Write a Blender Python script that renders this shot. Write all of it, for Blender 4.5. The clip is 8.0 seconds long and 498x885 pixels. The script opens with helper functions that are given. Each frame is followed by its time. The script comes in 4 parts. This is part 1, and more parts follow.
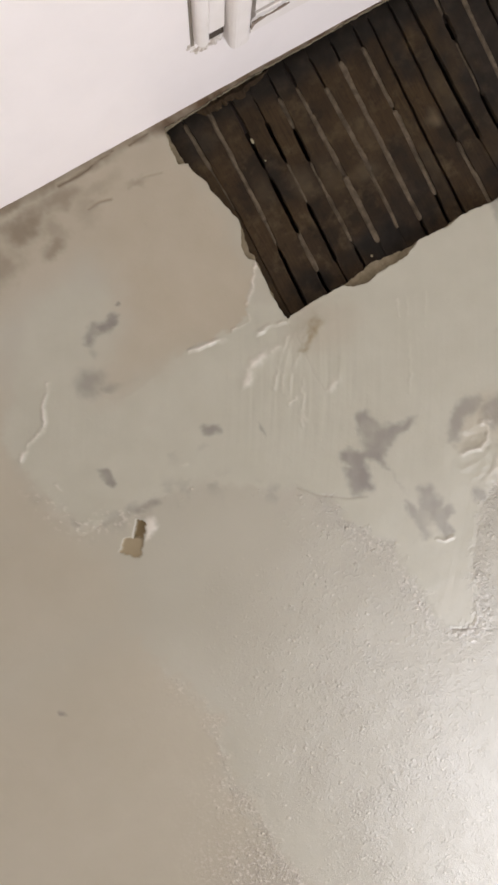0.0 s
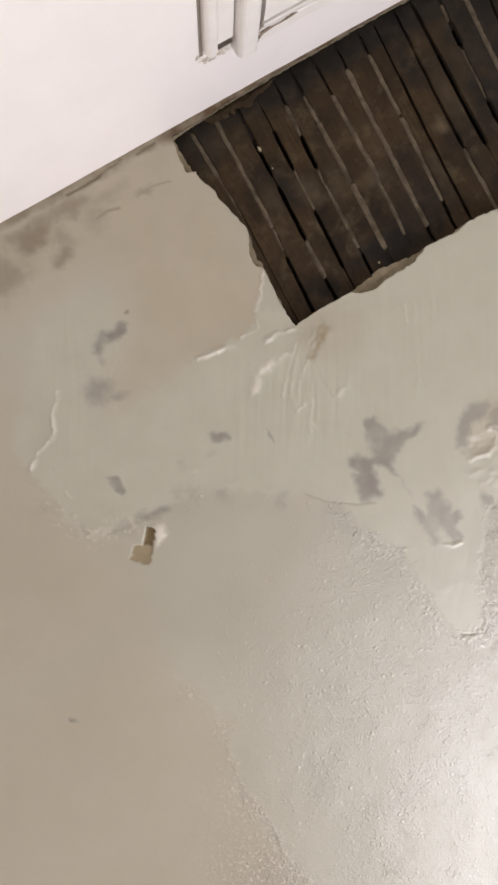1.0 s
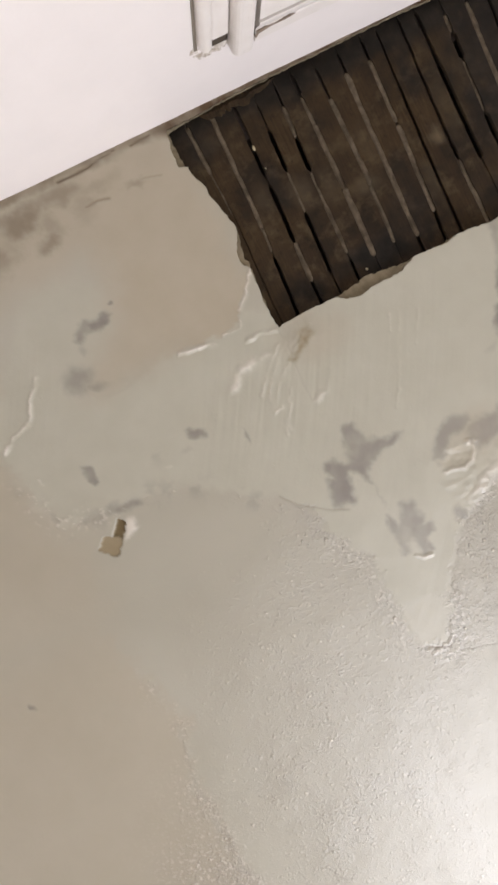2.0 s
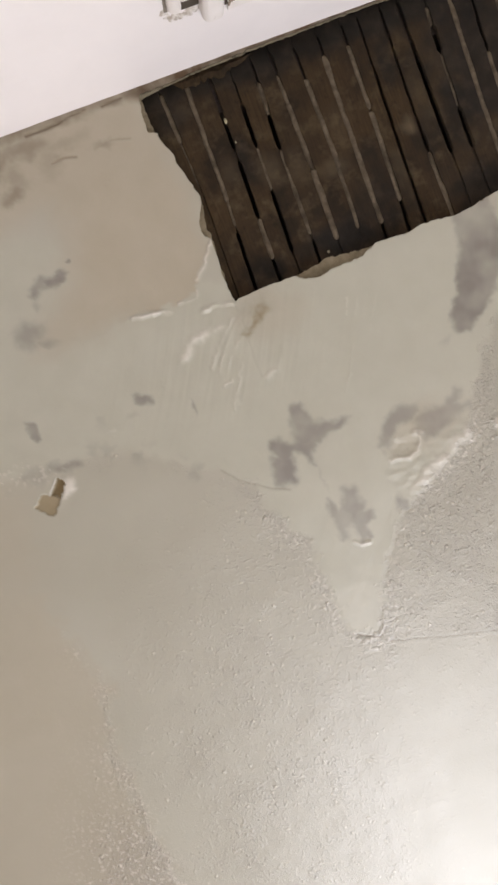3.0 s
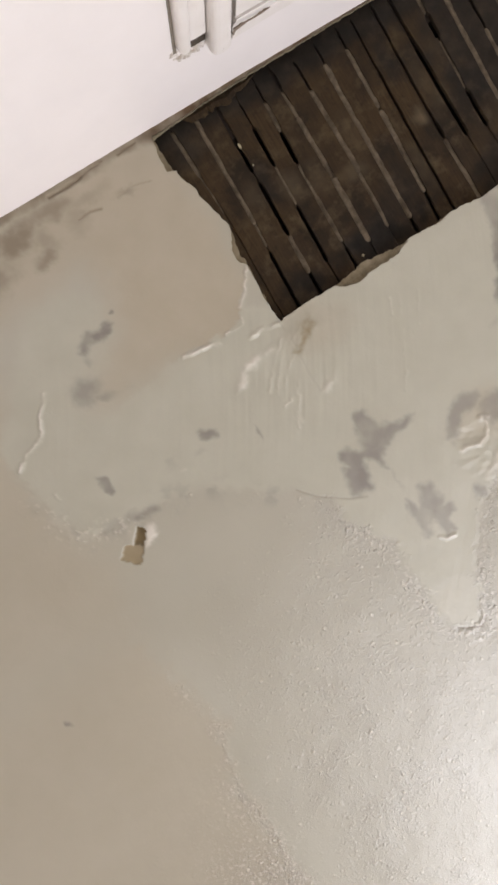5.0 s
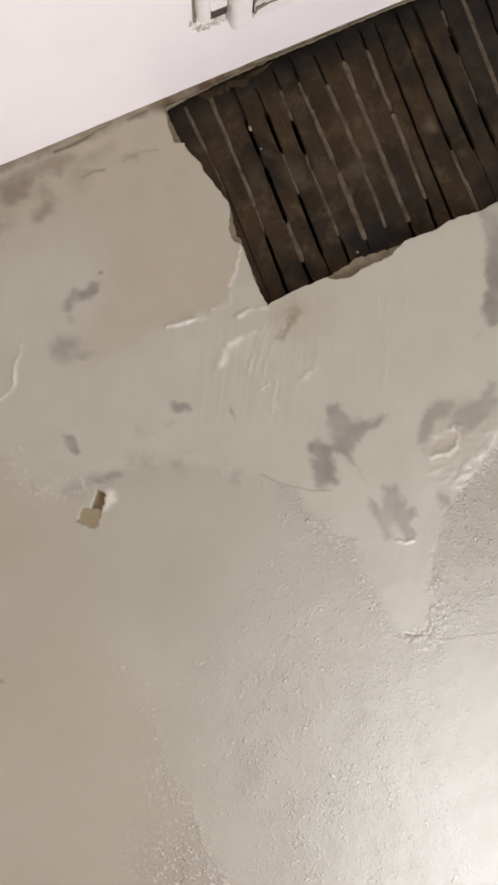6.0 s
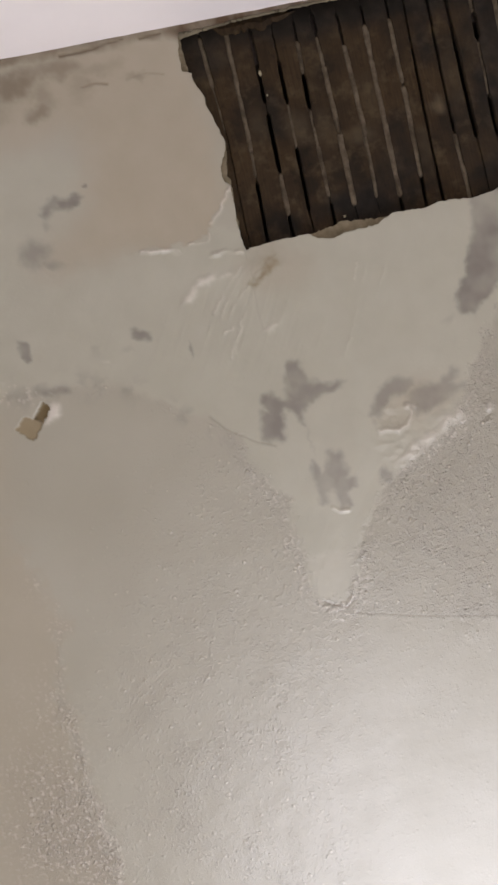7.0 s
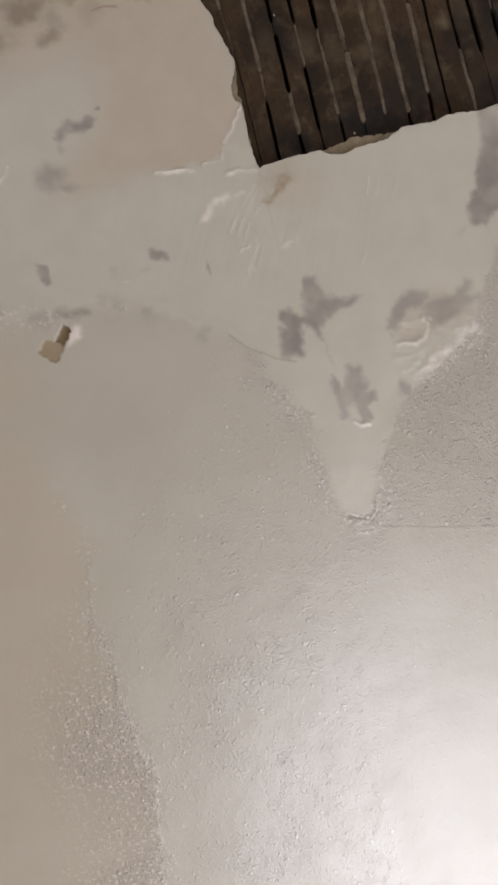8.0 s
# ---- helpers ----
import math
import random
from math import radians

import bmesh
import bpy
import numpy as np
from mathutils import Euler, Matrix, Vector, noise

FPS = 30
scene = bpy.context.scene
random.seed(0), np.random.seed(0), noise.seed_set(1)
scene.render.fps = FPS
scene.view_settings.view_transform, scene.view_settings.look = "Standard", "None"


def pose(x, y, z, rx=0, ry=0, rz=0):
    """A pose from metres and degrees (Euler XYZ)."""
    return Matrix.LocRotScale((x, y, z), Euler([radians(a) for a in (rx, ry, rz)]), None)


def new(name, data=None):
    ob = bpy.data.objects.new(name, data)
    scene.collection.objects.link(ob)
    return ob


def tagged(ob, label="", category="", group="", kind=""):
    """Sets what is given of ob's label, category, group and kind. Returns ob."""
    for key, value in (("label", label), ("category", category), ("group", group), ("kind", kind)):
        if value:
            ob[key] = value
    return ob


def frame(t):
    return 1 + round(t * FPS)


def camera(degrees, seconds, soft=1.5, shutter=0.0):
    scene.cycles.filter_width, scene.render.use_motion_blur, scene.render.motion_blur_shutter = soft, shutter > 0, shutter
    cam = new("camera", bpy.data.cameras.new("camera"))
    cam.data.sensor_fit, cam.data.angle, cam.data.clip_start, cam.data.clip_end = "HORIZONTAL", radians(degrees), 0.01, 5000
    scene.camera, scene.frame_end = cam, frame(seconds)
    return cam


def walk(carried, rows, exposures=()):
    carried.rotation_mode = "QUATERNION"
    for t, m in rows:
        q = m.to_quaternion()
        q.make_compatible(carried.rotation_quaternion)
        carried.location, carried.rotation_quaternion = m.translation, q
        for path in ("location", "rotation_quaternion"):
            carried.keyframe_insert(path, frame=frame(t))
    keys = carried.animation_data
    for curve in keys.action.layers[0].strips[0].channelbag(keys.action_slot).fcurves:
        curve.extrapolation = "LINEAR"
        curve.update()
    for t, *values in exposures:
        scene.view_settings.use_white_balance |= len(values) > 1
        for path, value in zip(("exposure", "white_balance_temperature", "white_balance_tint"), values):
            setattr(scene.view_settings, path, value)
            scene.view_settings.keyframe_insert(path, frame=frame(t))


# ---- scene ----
# ---- camera ----
cam = camera(46.0, 8.0, soft=2.8)
PATH = [
    (0, -0.0370, -0.0908, 1.6320, 176.72, 3.25, 29.24),
    (0.2, -0.0406, -0.0947, 1.6340, 176.57, 3.42, 29.66),
    (0.5, -0.0420, -0.1018, 1.6339, 176.33, 3.36, 29.96),
    (0.8, -0.0413, -0.1121, 1.6271, 176.58, 3.08, 29.84),
    (1, -0.0427, -0.1089, 1.6299, 176.72, 3.15, 29.53),
    (1.2, -0.0365, -0.0995, 1.6296, 176.66, 3.08, 28.95),
    (2.3, 0.0068, -0.0739, 1.6303, 176.53, 2.74, 24.62),
    (2.5, 0.0152, -0.0559, 1.6324, 176.30, 3.05, 23.59),
    (2.7, 0.0359, -0.0256, 1.6296, 176.73, 2.52, 22.52),
    (3, 0.0585, 0.0069, 1.6249, 176.94, 2.87, 20.96),
    (3.2, 0.0669, 0.0228, 1.6201, 177.29, 2.94, 19.86),
    (3.5, 0.0707, 0.0290, 1.6172, 177.87, 3.42, 17.95),
    (3.7, 0.0647, 0.0281, 1.6175, 177.60, 3.51, 17.61),
    (4, 0.0558, 0.0160, 1.6165, 177.60, 3.04, 19.12),
    (4.2, 0.0386, -0.0012, 1.6174, 177.74, 3.18, 21.08),
    (4.5, 0.0186, -0.0402, 1.6239, 177.23, 3.09, 24.37),
    (4.7, 0.0058, -0.0579, 1.6256, 177.12, 2.99, 26.82),
    (5, -0.0242, -0.0736, 1.6322, 177.59, 2.55, 31.17),
    (5.2, -0.0341, -0.0813, 1.6296, 178.06, 2.41, 33.00),
    (6.3, 0.0060, 0.0365, 1.6320, 178.56, 3.40, 18.23),
    (6.5, 0.0304, 0.0543, 1.6257, 178.60, 3.40, 15.36),
    (6.8, 0.0270, 0.0785, 1.6297, 178.28, 3.79, 13.76),
    (7, 0.0147, 0.1190, 1.6322, 178.13, 4.11, 13.37),
    (7.2, -0.0070, 0.1582, 1.6326, 178.16, 4.64, 14.01),
    (7.5, -0.0562, 0.2157, 1.6308, 178.68, 5.04, 15.11),
    (7.7, -0.0610, 0.2243, 1.6213, 177.93, 4.73, 15.57),
    (8, -0.0686, 0.2562, 1.6204, 178.34, 4.49, 15.53),
]
walk(cam, [(t, pose(x, y, z, rx, ry, rz)) for t, x, y, z, rx, ry, rz in PATH], [(0.0, 0.0, 6480, 10), (0.5, 0.07, 6480, 10), (3.0, 0.04, 6430, 10), (4.0, -0.02, 6430, 10), (5.2, 0.05, 6480, 10), (6.5, -0.01, 6400, 11), (7.0, -0.26, 6380, 12.5), (7.5, -0.29, 6330, 13), (8.0, -0.17, 6290, 14)])

# ---- place: metres ----
H = 2.70            # underside of the ceiling
WALL = -0.577       # face of the white wall
LATH_Z = 2.719      # underside of the laths
ROOM = (-2.2, 2.4, 3.4)   # west wall, east wall, south wall

# ---- light ----
world = bpy.data.worlds.new("world")
scene.world = world
world.use_nodes = True
world.node_tree.nodes["Background"].inputs[0].default_value = (0.9, 0.95, 1.0, 1)
world.node_tree.nodes["Background"].inputs[1].default_value = 0.0


def lamp(name, where, watts, size, colour):
    data = bpy.data.lights.new(name, "POINT")
    data.energy, data.shadow_soft_size, data.color = watts, size, colour
    new(name, data).location = where


lamp("room_lamp", (0.54, 2.22, 1.50), 148, 0.80, (0.955, 0.966, 1.05))


# ---- noise and shape fields ----
def lattice(seed):
    r = np.random.RandomState(seed)
    a = r.rand(256) * 2 * np.pi
    return np.concatenate([r.permutation(256)] * 2), np.cos(a), np.sin(a)


def perlin(x, y, seed=0):
    p, gx, gy = lattice(seed)
    xi, yi = np.floor(x).astype(int), np.floor(y).astype(int)
    fx, fy = x - xi, y - yi
    u, v = fx * fx * fx * (fx * (fx * 6 - 15) + 10), fy * fy * fy * (fy * (fy * 6 - 15) + 10)

    def g(i, j):
        k = p[p[(xi + i) & 255] + ((yi + j) & 255)]
        return gx[k] * (fx - i) + gy[k] * (fy - j)
    a = g(0, 0) * (1 - u) + g(1, 0) * u
    b = g(0, 1) * (1 - u) + g(1, 1) * u
    return (a * (1 - v) + b * v) * 1.5


def fbm(x, y, scale, octaves=3, seed=0, gain=0.5):
    out, amp = 0.0, 1.0
    for o in range(octaves):
        out = out + amp * perlin(x * scale * 2 ** o + 13.7 * o, y * scale * 2 ** o - 7.1 * o, seed + o)
        amp *= gain
    return out


def step(a, b, x):
    t = np.clip((x - a) / (b - a), 0, 1)
    return t * t * (3 - 2 * t)


def to_line(px, py, pts, closed=False):
    """Distance to a polyline."""
    best = np.full(px.shape, 9.0)
    n = len(pts)
    for i in range(n if closed else n - 1):
        (ax, ay), (bx, by) = pts[i], pts[(i + 1) % n]
        dx, dy = bx - ax, by - ay
        t = np.clip(((px - ax) * dx + (py - ay) * dy) / (dx * dx + dy * dy + 1e-12), 0, 1)
        best = np.minimum(best, np.hypot(px - ax - t * dx, py - ay - t * dy))
    return best


def inside(px, py, pts):
    hit = np.zeros(px.shape, bool)
    n = len(pts)
    for i in range(n):
        (ax, ay), (bx, by) = pts[i], pts[(i + 1) % n]
        if ay == by:
            continue
        cross = ((ay > py) != (by > py)) & (px < (bx - ax) * (py - ay) / (by - ay) + ax)
        hit ^= cross
    return hit


def region(px, py, pts):
    """Signed distance to an outline, positive within."""
    d = to_line(px, py, pts, True)
    return np.where(inside(px, py, pts), d, -d)


def blob(px, py, x, y, rx, ry, turn=0.0):
    c, s = math.cos(radians(turn)), math.sin(radians(turn))
    u, v = (px - x) * c + (py - y) * s, -(px - x) * s + (py - y) * c
    return 1 - np.hypot(u / rx, v / ry)


def ragged(pts, fine, amount, seed):
    """A closed outline with short uneven steps between its corners."""
    out = []
    n = len(pts)
    for i in range(n):
        a, b = Vector(pts[i]), Vector(pts[(i + 1) % n])
        k = max(1, int((b - a).length / fine))
        side = Vector((b.y - a.y, a.x - b.x)).normalized()
        for j in range(k):
            q = a.lerp(b, j / k)
            q += side * amount * noise.noise((q.x * 70 + 9 * noise.noise((q.x * 23, q.y * 23, 4)), q.y * 70, seed)) * min(1, 4 * (j / k) * (1 - j / k) + 0.35)
            out.append((q.x, q.y))
    return out


# ---- materials ----
class Nodes:
    def __init__(self, name):
        self.material = bpy.data.materials.new(name)
        self.material.use_nodes = True
        self.tree = self.material.node_tree
        self.shader = self.tree.nodes["Principled BSDF"]

    def add(self, kind, **values):
        node = self.tree.nodes.new(kind)
        for key, value in values.items():
            if key == "operation":
                node.operation = value
            elif key == "name_of":
                node.attribute_name = value
        return node

    def link(self, a, b):
        self.tree.links.new(a, b)

    def place(self):
        return self.add("ShaderNodeTexCoord").outputs["Object"]

    def spread(self, scale, detail=4.0, rough=0.55, stretch=None, source=None):
        where = source or self.place()
        if stretch:
            m = self.add("ShaderNodeMapping")
            m.inputs["Scale"].default_value = stretch
            self.link(where, m.inputs[0])
            where = m.outputs[0]
        n = self.add("ShaderNodeTexNoise")
        n.inputs["Scale"].default_value, n.inputs["Detail"].default_value, n.inputs["Roughness"].default_value = scale, detail, rough
        self.link(where, n.inputs["Vector"])
        return n.outputs["Fac"]

    def attribute(self, name):
        return self.add("ShaderNodeAttribute", name_of=name).outputs["Fac"]

    def math(self, operation, a, b):
        n = self.add("ShaderNodeMath", operation=operation)
        for i, v in enumerate((a, b)):
            if isinstance(v, (int, float)):
                n.inputs[i].default_value = v
            else:
                self.link(v, n.inputs[i])
        return n.outputs[0]

    def ramp(self, source, low, high, a=0.0, b=1.0):
        n = self.add("ShaderNodeMapRange")
        for i, v in enumerate((low, high, a, b), 1):
            n.inputs[i].default_value = v
        self.link(source, n.inputs[0])
        return n.outputs[0]

    def mix(self, fac, a, b, blend="MIX"):
        n = self.add("ShaderNodeMix")
        n.data_type, n.blend_type = "RGBA", blend
        for i, v in ((0, fac), (6, a), (7, b)):
            if isinstance(v, (int, float)):
                n.inputs[i].default_value = v
            elif isinstance(v, tuple):
                n.inputs[i].default_value = (*v, 1)
            else:
                self.link(v, n.inputs[i])
        return n.outputs[2]

    def bump(self, height, distance, strength=1.0, after=None):
        n = self.add("ShaderNodeBump")
        n.inputs["Strength"].default_value, n.inputs["Distance"].default_value = strength, distance
        self.link(height, n.inputs["Height"])
        if after:
            self.link(after, n.inputs["Normal"])
        return n.outputs[0]

    def done(self, colour, roughness, normal=None, specular=0.5):
        for key, v in (("Base Color", colour), ("Roughness", roughness), ("Specular IOR Level", specular), ("Normal", normal)):
            if v is None:
                continue
            if isinstance(v, tuple):
                self.shader.inputs[key].default_value = (*v, 1)
            elif isinstance(v, (int, float)):
                self.shader.inputs[key].default_value = v
            else:
                self.link(v, self.shader.inputs[key])
        return self.material


def ceiling_paint():
    n = Nodes("old_ceiling_paint")
    tan, patch, rough = n.attribute("tan"), n.attribute("patch"), n.attribute("rough")
    damp, bare, grime, fresh = n.attribute("damp"), n.attribute("bare"), n.attribute("grime"), n.attribute("fresh")
    big, mid, fine = n.spread(3.5, 3), n.spread(17, 4), n.spread(140, 3)
    col = n.mix(n.ramp(big, 0.35, 0.65), (0.375, 0.354, 0.261), (0.415, 0.396, 0.303))
    col = n.mix(patch, col, n.mix(n.ramp(mid, 0.3, 0.7), (0.412, 0.401, 0.300), (0.452, 0.440, 0.338)))
    col = n.mix(tan, col, n.mix(n.ramp(mid, 0.3, 0.7), (0.380, 0.328, 0.217), (0.416, 0.364, 0.252)))
    col = n.mix(n.math("MULTIPLY", n.ramp(fine, 0.45, 0.75), n.math("MULTIPLY", rough, 0.16)), col, (0.30, 0.26, 0.21))
    col = n.mix(n.math("MULTIPLY", rough, 0.08), col, (0.32, 0.29, 0.235))
    col = n.mix(damp, col, (0.150, 0.130, 0.100))
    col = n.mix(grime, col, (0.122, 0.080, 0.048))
    col = n.mix(fresh, col, (0.73, 0.685, 0.59))
    col = n.mix(bare, col, n.mix(n.ramp(mid, 0.35, 0.65), (0.268, 0.206, 0.112), (0.332, 0.264, 0.158)))
    ro = n.math("ADD", n.ramp(mid, 0.3, 0.7, 0.53, 0.59), n.math("ADD", n.math("MULTIPLY", rough, -0.13), n.math("MULTIPLY", n.math("ADD", bare, grime), 0.3)))
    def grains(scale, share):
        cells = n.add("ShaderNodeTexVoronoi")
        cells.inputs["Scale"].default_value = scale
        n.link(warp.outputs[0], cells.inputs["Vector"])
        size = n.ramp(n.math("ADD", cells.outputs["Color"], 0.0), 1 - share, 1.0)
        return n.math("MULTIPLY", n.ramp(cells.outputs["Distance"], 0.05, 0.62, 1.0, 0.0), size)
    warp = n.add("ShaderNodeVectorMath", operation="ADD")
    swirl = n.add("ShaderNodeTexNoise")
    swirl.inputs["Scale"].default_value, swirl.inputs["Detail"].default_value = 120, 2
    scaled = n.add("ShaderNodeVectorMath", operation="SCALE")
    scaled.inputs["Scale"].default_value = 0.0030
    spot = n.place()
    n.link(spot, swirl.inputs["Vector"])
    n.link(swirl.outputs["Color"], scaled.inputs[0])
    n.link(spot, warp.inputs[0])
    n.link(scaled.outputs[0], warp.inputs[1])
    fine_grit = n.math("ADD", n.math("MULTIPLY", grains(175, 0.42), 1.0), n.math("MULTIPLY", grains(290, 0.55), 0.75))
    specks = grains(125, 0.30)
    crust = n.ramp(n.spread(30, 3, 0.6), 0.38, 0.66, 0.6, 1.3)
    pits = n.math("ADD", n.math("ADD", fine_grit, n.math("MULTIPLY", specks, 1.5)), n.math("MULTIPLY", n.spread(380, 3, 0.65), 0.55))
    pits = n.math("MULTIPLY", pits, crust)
    glint_tops = n.math("MULTIPLY", n.ramp(n.math("ADD", n.math("MULTIPLY", fine_grit, 0.5), specks), 0.25, 0.8), n.math("MULTIPLY", n.ramp(rough, 0.1, 1.1), 0.90))
    # glints painted in: granule crests paler than the paint around them
    col = n.mix(glint_tops, col, (0.74, 0.69, 0.56))
    grain = n.math("MULTIPLY", pits, n.math("ADD", n.math("MULTIPLY", rough, 0.97), 0.03))
    b = n.bump(grain, 0.0021, 1.0)
    b = n.bump(n.spread(55, 3, 0.5), 0.0012, 0.2, b)
    clean = n.ramp(n.math("ADD", grime, bare), 0.0, 1.0, 1.0, 0.05)
    n.link(clean, n.shader.inputs["Coat Weight"])
    n.link(n.math("SUBTRACT", n.ramp(rough, 0.05, 1.1, 0.60, 0.44), n.math("MULTIPLY", glint_tops, 0.22)), n.shader.inputs["Coat Roughness"])
    n.shader.inputs["Coat IOR"].default_value = 1.82
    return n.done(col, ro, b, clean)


def base_coat():
    n = Nodes("sandy_base_coat")
    mid = n.spread(60, 4)
    col = n.mix(n.ramp(mid, 0.3, 0.7), (0.195, 0.162, 0.102), (0.290, 0.245, 0.165))
    return n.done(col, 0.9, n.bump(n.spread(260, 3), 0.002, 0.8), 0.2)


def lath_wood():
    n = Nodes("dark_lath_wood")
    info = n.add("ShaderNodeObjectInfo").outputs["Random"]
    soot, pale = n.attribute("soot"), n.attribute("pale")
    grain = n.spread(60, 5, 0.6, (5.0, 0.30, 5.0))
    cloud, dust = n.spread(13, 4), n.spread(34, 4)
    col = n.mix(n.ramp(grain, 0.25, 0.75), (0.026, 0.0152, 0.0062), (0.066, 0.0405, 0.0165))
    col = n.mix(n.ramp(info, 0, 1, 0.0, 0.6), col, (0.044, 0.0285, 0.0130))
    col = n.mix(n.ramp(cloud, 0.42, 0.62, 0.0, 0.8), col, (0.0140, 0.0092, 0.0050))
    col = n.mix(n.ramp(dust, 0.52, 0.70, 0.0, 0.6), col, (0.094, 0.066, 0.033))
    col = n.mix(n.ramp(n.spread(75, 4, 0.65), 0.55, 0.68, 0.0, 0.5), col, (0.010, 0.007, 0.004))
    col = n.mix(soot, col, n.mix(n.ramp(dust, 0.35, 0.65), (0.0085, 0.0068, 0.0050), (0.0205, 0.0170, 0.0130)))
    col = n.mix(pale, col, (0.125, 0.094, 0.054))
    return n.done(col, 0.82, n.bump(grain, 0.0010, 0.5), 0.25)


def key_plaster():
    n = Nodes("plaster_between_laths")
    mid = n.spread(70, 4)
    col = n.mix(n.ramp(mid, 0.3, 0.7), (0.092, 0.071, 0.046), (0.172, 0.138, 0.094))
    col = n.mix(n.ramp(n.spread(28, 4, 0.6), 0.46, 0.66, 0.0, 0.75), col, (0.045, 0.033, 0.021))
    return n.done(col, 0.9, n.bump(n.spread(240, 3), 0.0015, 0.8), 0.2)


def white_paint(name, tint=(0.885, 0.840, 0.815)):
    n = Nodes(name)
    mid = n.spread(9, 4)
    col = n.mix(n.ramp(mid, 0.35, 0.7, 0.0, 0.5), tint, tuple(c * 0.93 for c in tint))
    b = n.bump(n.spread(38, 4), 0.0016, 0.35)
    return n.done(col, n.ramp(mid, 0.3, 0.7, 0.42, 0.55), n.bump(n.spread(300, 2), 0.0004, 0.5, b), 0.4)


def gloss_white():
    n = Nodes("old_white_gloss_paint")
    mid, chip = n.spread(45, 4), n.spread(95, 5, 0.65)
    col = n.mix(n.ramp(mid, 0.35, 0.7, 0.0, 0.6), (0.85, 0.808, 0.768), (0.79, 0.745, 0.69))
    col = n.mix(n.ramp(chip, 0.68, 0.72, 0.0, 0.8), col, (0.35, 0.29, 0.22))
    return n.done(col, 0.32, n.bump(mid, 0.0015, 0.5), 0.5)


def plain_wood(name, dark, light):
    n = Nodes(name)
    grain = n.spread(20, 5, 0.6, (0.4, 6.0, 6.0))
    return n.done(n.mix(n.ramp(grain, 0.3, 0.7), dark, light), 0.6, n.bump(grain, 0.001, 0.5), 0.4)


PAINT, COAT, WOOD, KEY = ceiling_paint(), base_coat(), lath_wood(), key_plaster()
WHITE, GLOSS = white_paint("white_wall_paint"), gloss_white()
BOARD, FLOOR = plain_wood("dark_void_boards", (0.02, 0.015, 0.01), (0.05, 0.035, 0.025)), plain_wood("floor_boards", (0.20, 0.16, 0.125), (0.32, 0.26, 0.20))
SMEAR = Nodes("plaster_crumb").done((0.36, 0.32, 0.21), 0.9, None, 0.2)
def crumbs():
    n = Nodes("dirty_old_filler")
    return n.done(n.mix(n.ramp(n.spread(120, 4, 0.6), 0.4, 0.62), (0.46, 0.40, 0.33), (0.80, 0.76, 0.71)), 0.8, n.bump(n.spread(180, 4), 0.002, 0.9), 0.3)


BARE = plain_wood("bare_brown_wood", (0.16, 0.115, 0.08), (0.30, 0.24, 0.18))
CRUMB, GAP_SHADE = crumbs(), Nodes("grey_gap_shade").done((0.24, 0.21, 0.17), 0.9, None, 0.1)
# flat dark for the hollow and open joints, shade put into the colour
HOLE_DARK = Nodes("dark_gap_shade").done((0.085, 0.070, 0.055), 0.95, None, 0.1)


# ---- building ----
def mesh_of(name, verts, faces, material, smooth=True):
    me = bpy.data.meshes.new(name)
    me.from_pydata(verts, [], faces)
    me.materials.append(material)
    if smooth:
        me.shade_smooth()
    return me


def part(name, bm, material, parent, label=""):
    me = bpy.data.meshes.new(name)
    bm.to_mesh(me)
    bm.free()
    me.materials.append(material)
    ob = new(name, me)
    ob.parent = parent
    return tagged(ob, label)


def box_bm(a, b, bevel=0.0, segments=2):
    bm = bmesh.new()
    bmesh.ops.create_cube(bm, size=1)
    for v in bm.verts:
        for i in range(3):
            v.co[i] = (a[i] + b[i]) / 2 + v.co[i] * (b[i] - a[i])
    if bevel:
        bmesh.ops.bevel(bm, geom=bm.edges[:], offset=bevel, segments=segments, affect="EDGES", profile=0.6)
    return bm


def slab(name, a, b, material, label, category):
    return tagged(part(name, box_bm(a, b), material, None, label), "", category, "", "structure")


# outlines on the ceiling
HOLE = [
    (0.127, -0.564), (0.120, -0.530), (0.118, -0.498), (0.134, -0.492), (0.133, -0.478), (0.144, -0.453), (0.148, -0.425),
    (0.156, -0.394), (0.165, -0.363), (0.156, -0.339), (0.146, -0.323), (0.144, -0.306), (0.147, -0.295), (0.156, -0.287),
    (0.154, -0.250), (0.153, -0.194), (0.156, -0.168), (0.168, -0.171), (0.214, -0.174), (0.274, -0.173), (0.292, -0.161),
    (0.318, -0.156), (0.344, -0.162), (0.403, -0.163), (0.423, -0.172), (0.436, -0.178), (0.501, -0.174), (0.525, -0.179),
    (0.591, -0.173), (0.626, -0.177), (0.656, -0.184), (0.700, -0.189), (0.78, -0.21), (0.86, -0.20), (0.95, -0.23), (0.97, -0.50), (0.95, -0.568),
    (0.724, -0.571), (0.572, -0.5745), (0.452, -0.573), (0.342, -0.572), (0.287, -0.570), (0.228, -0.568), (0.194, -0.565)]
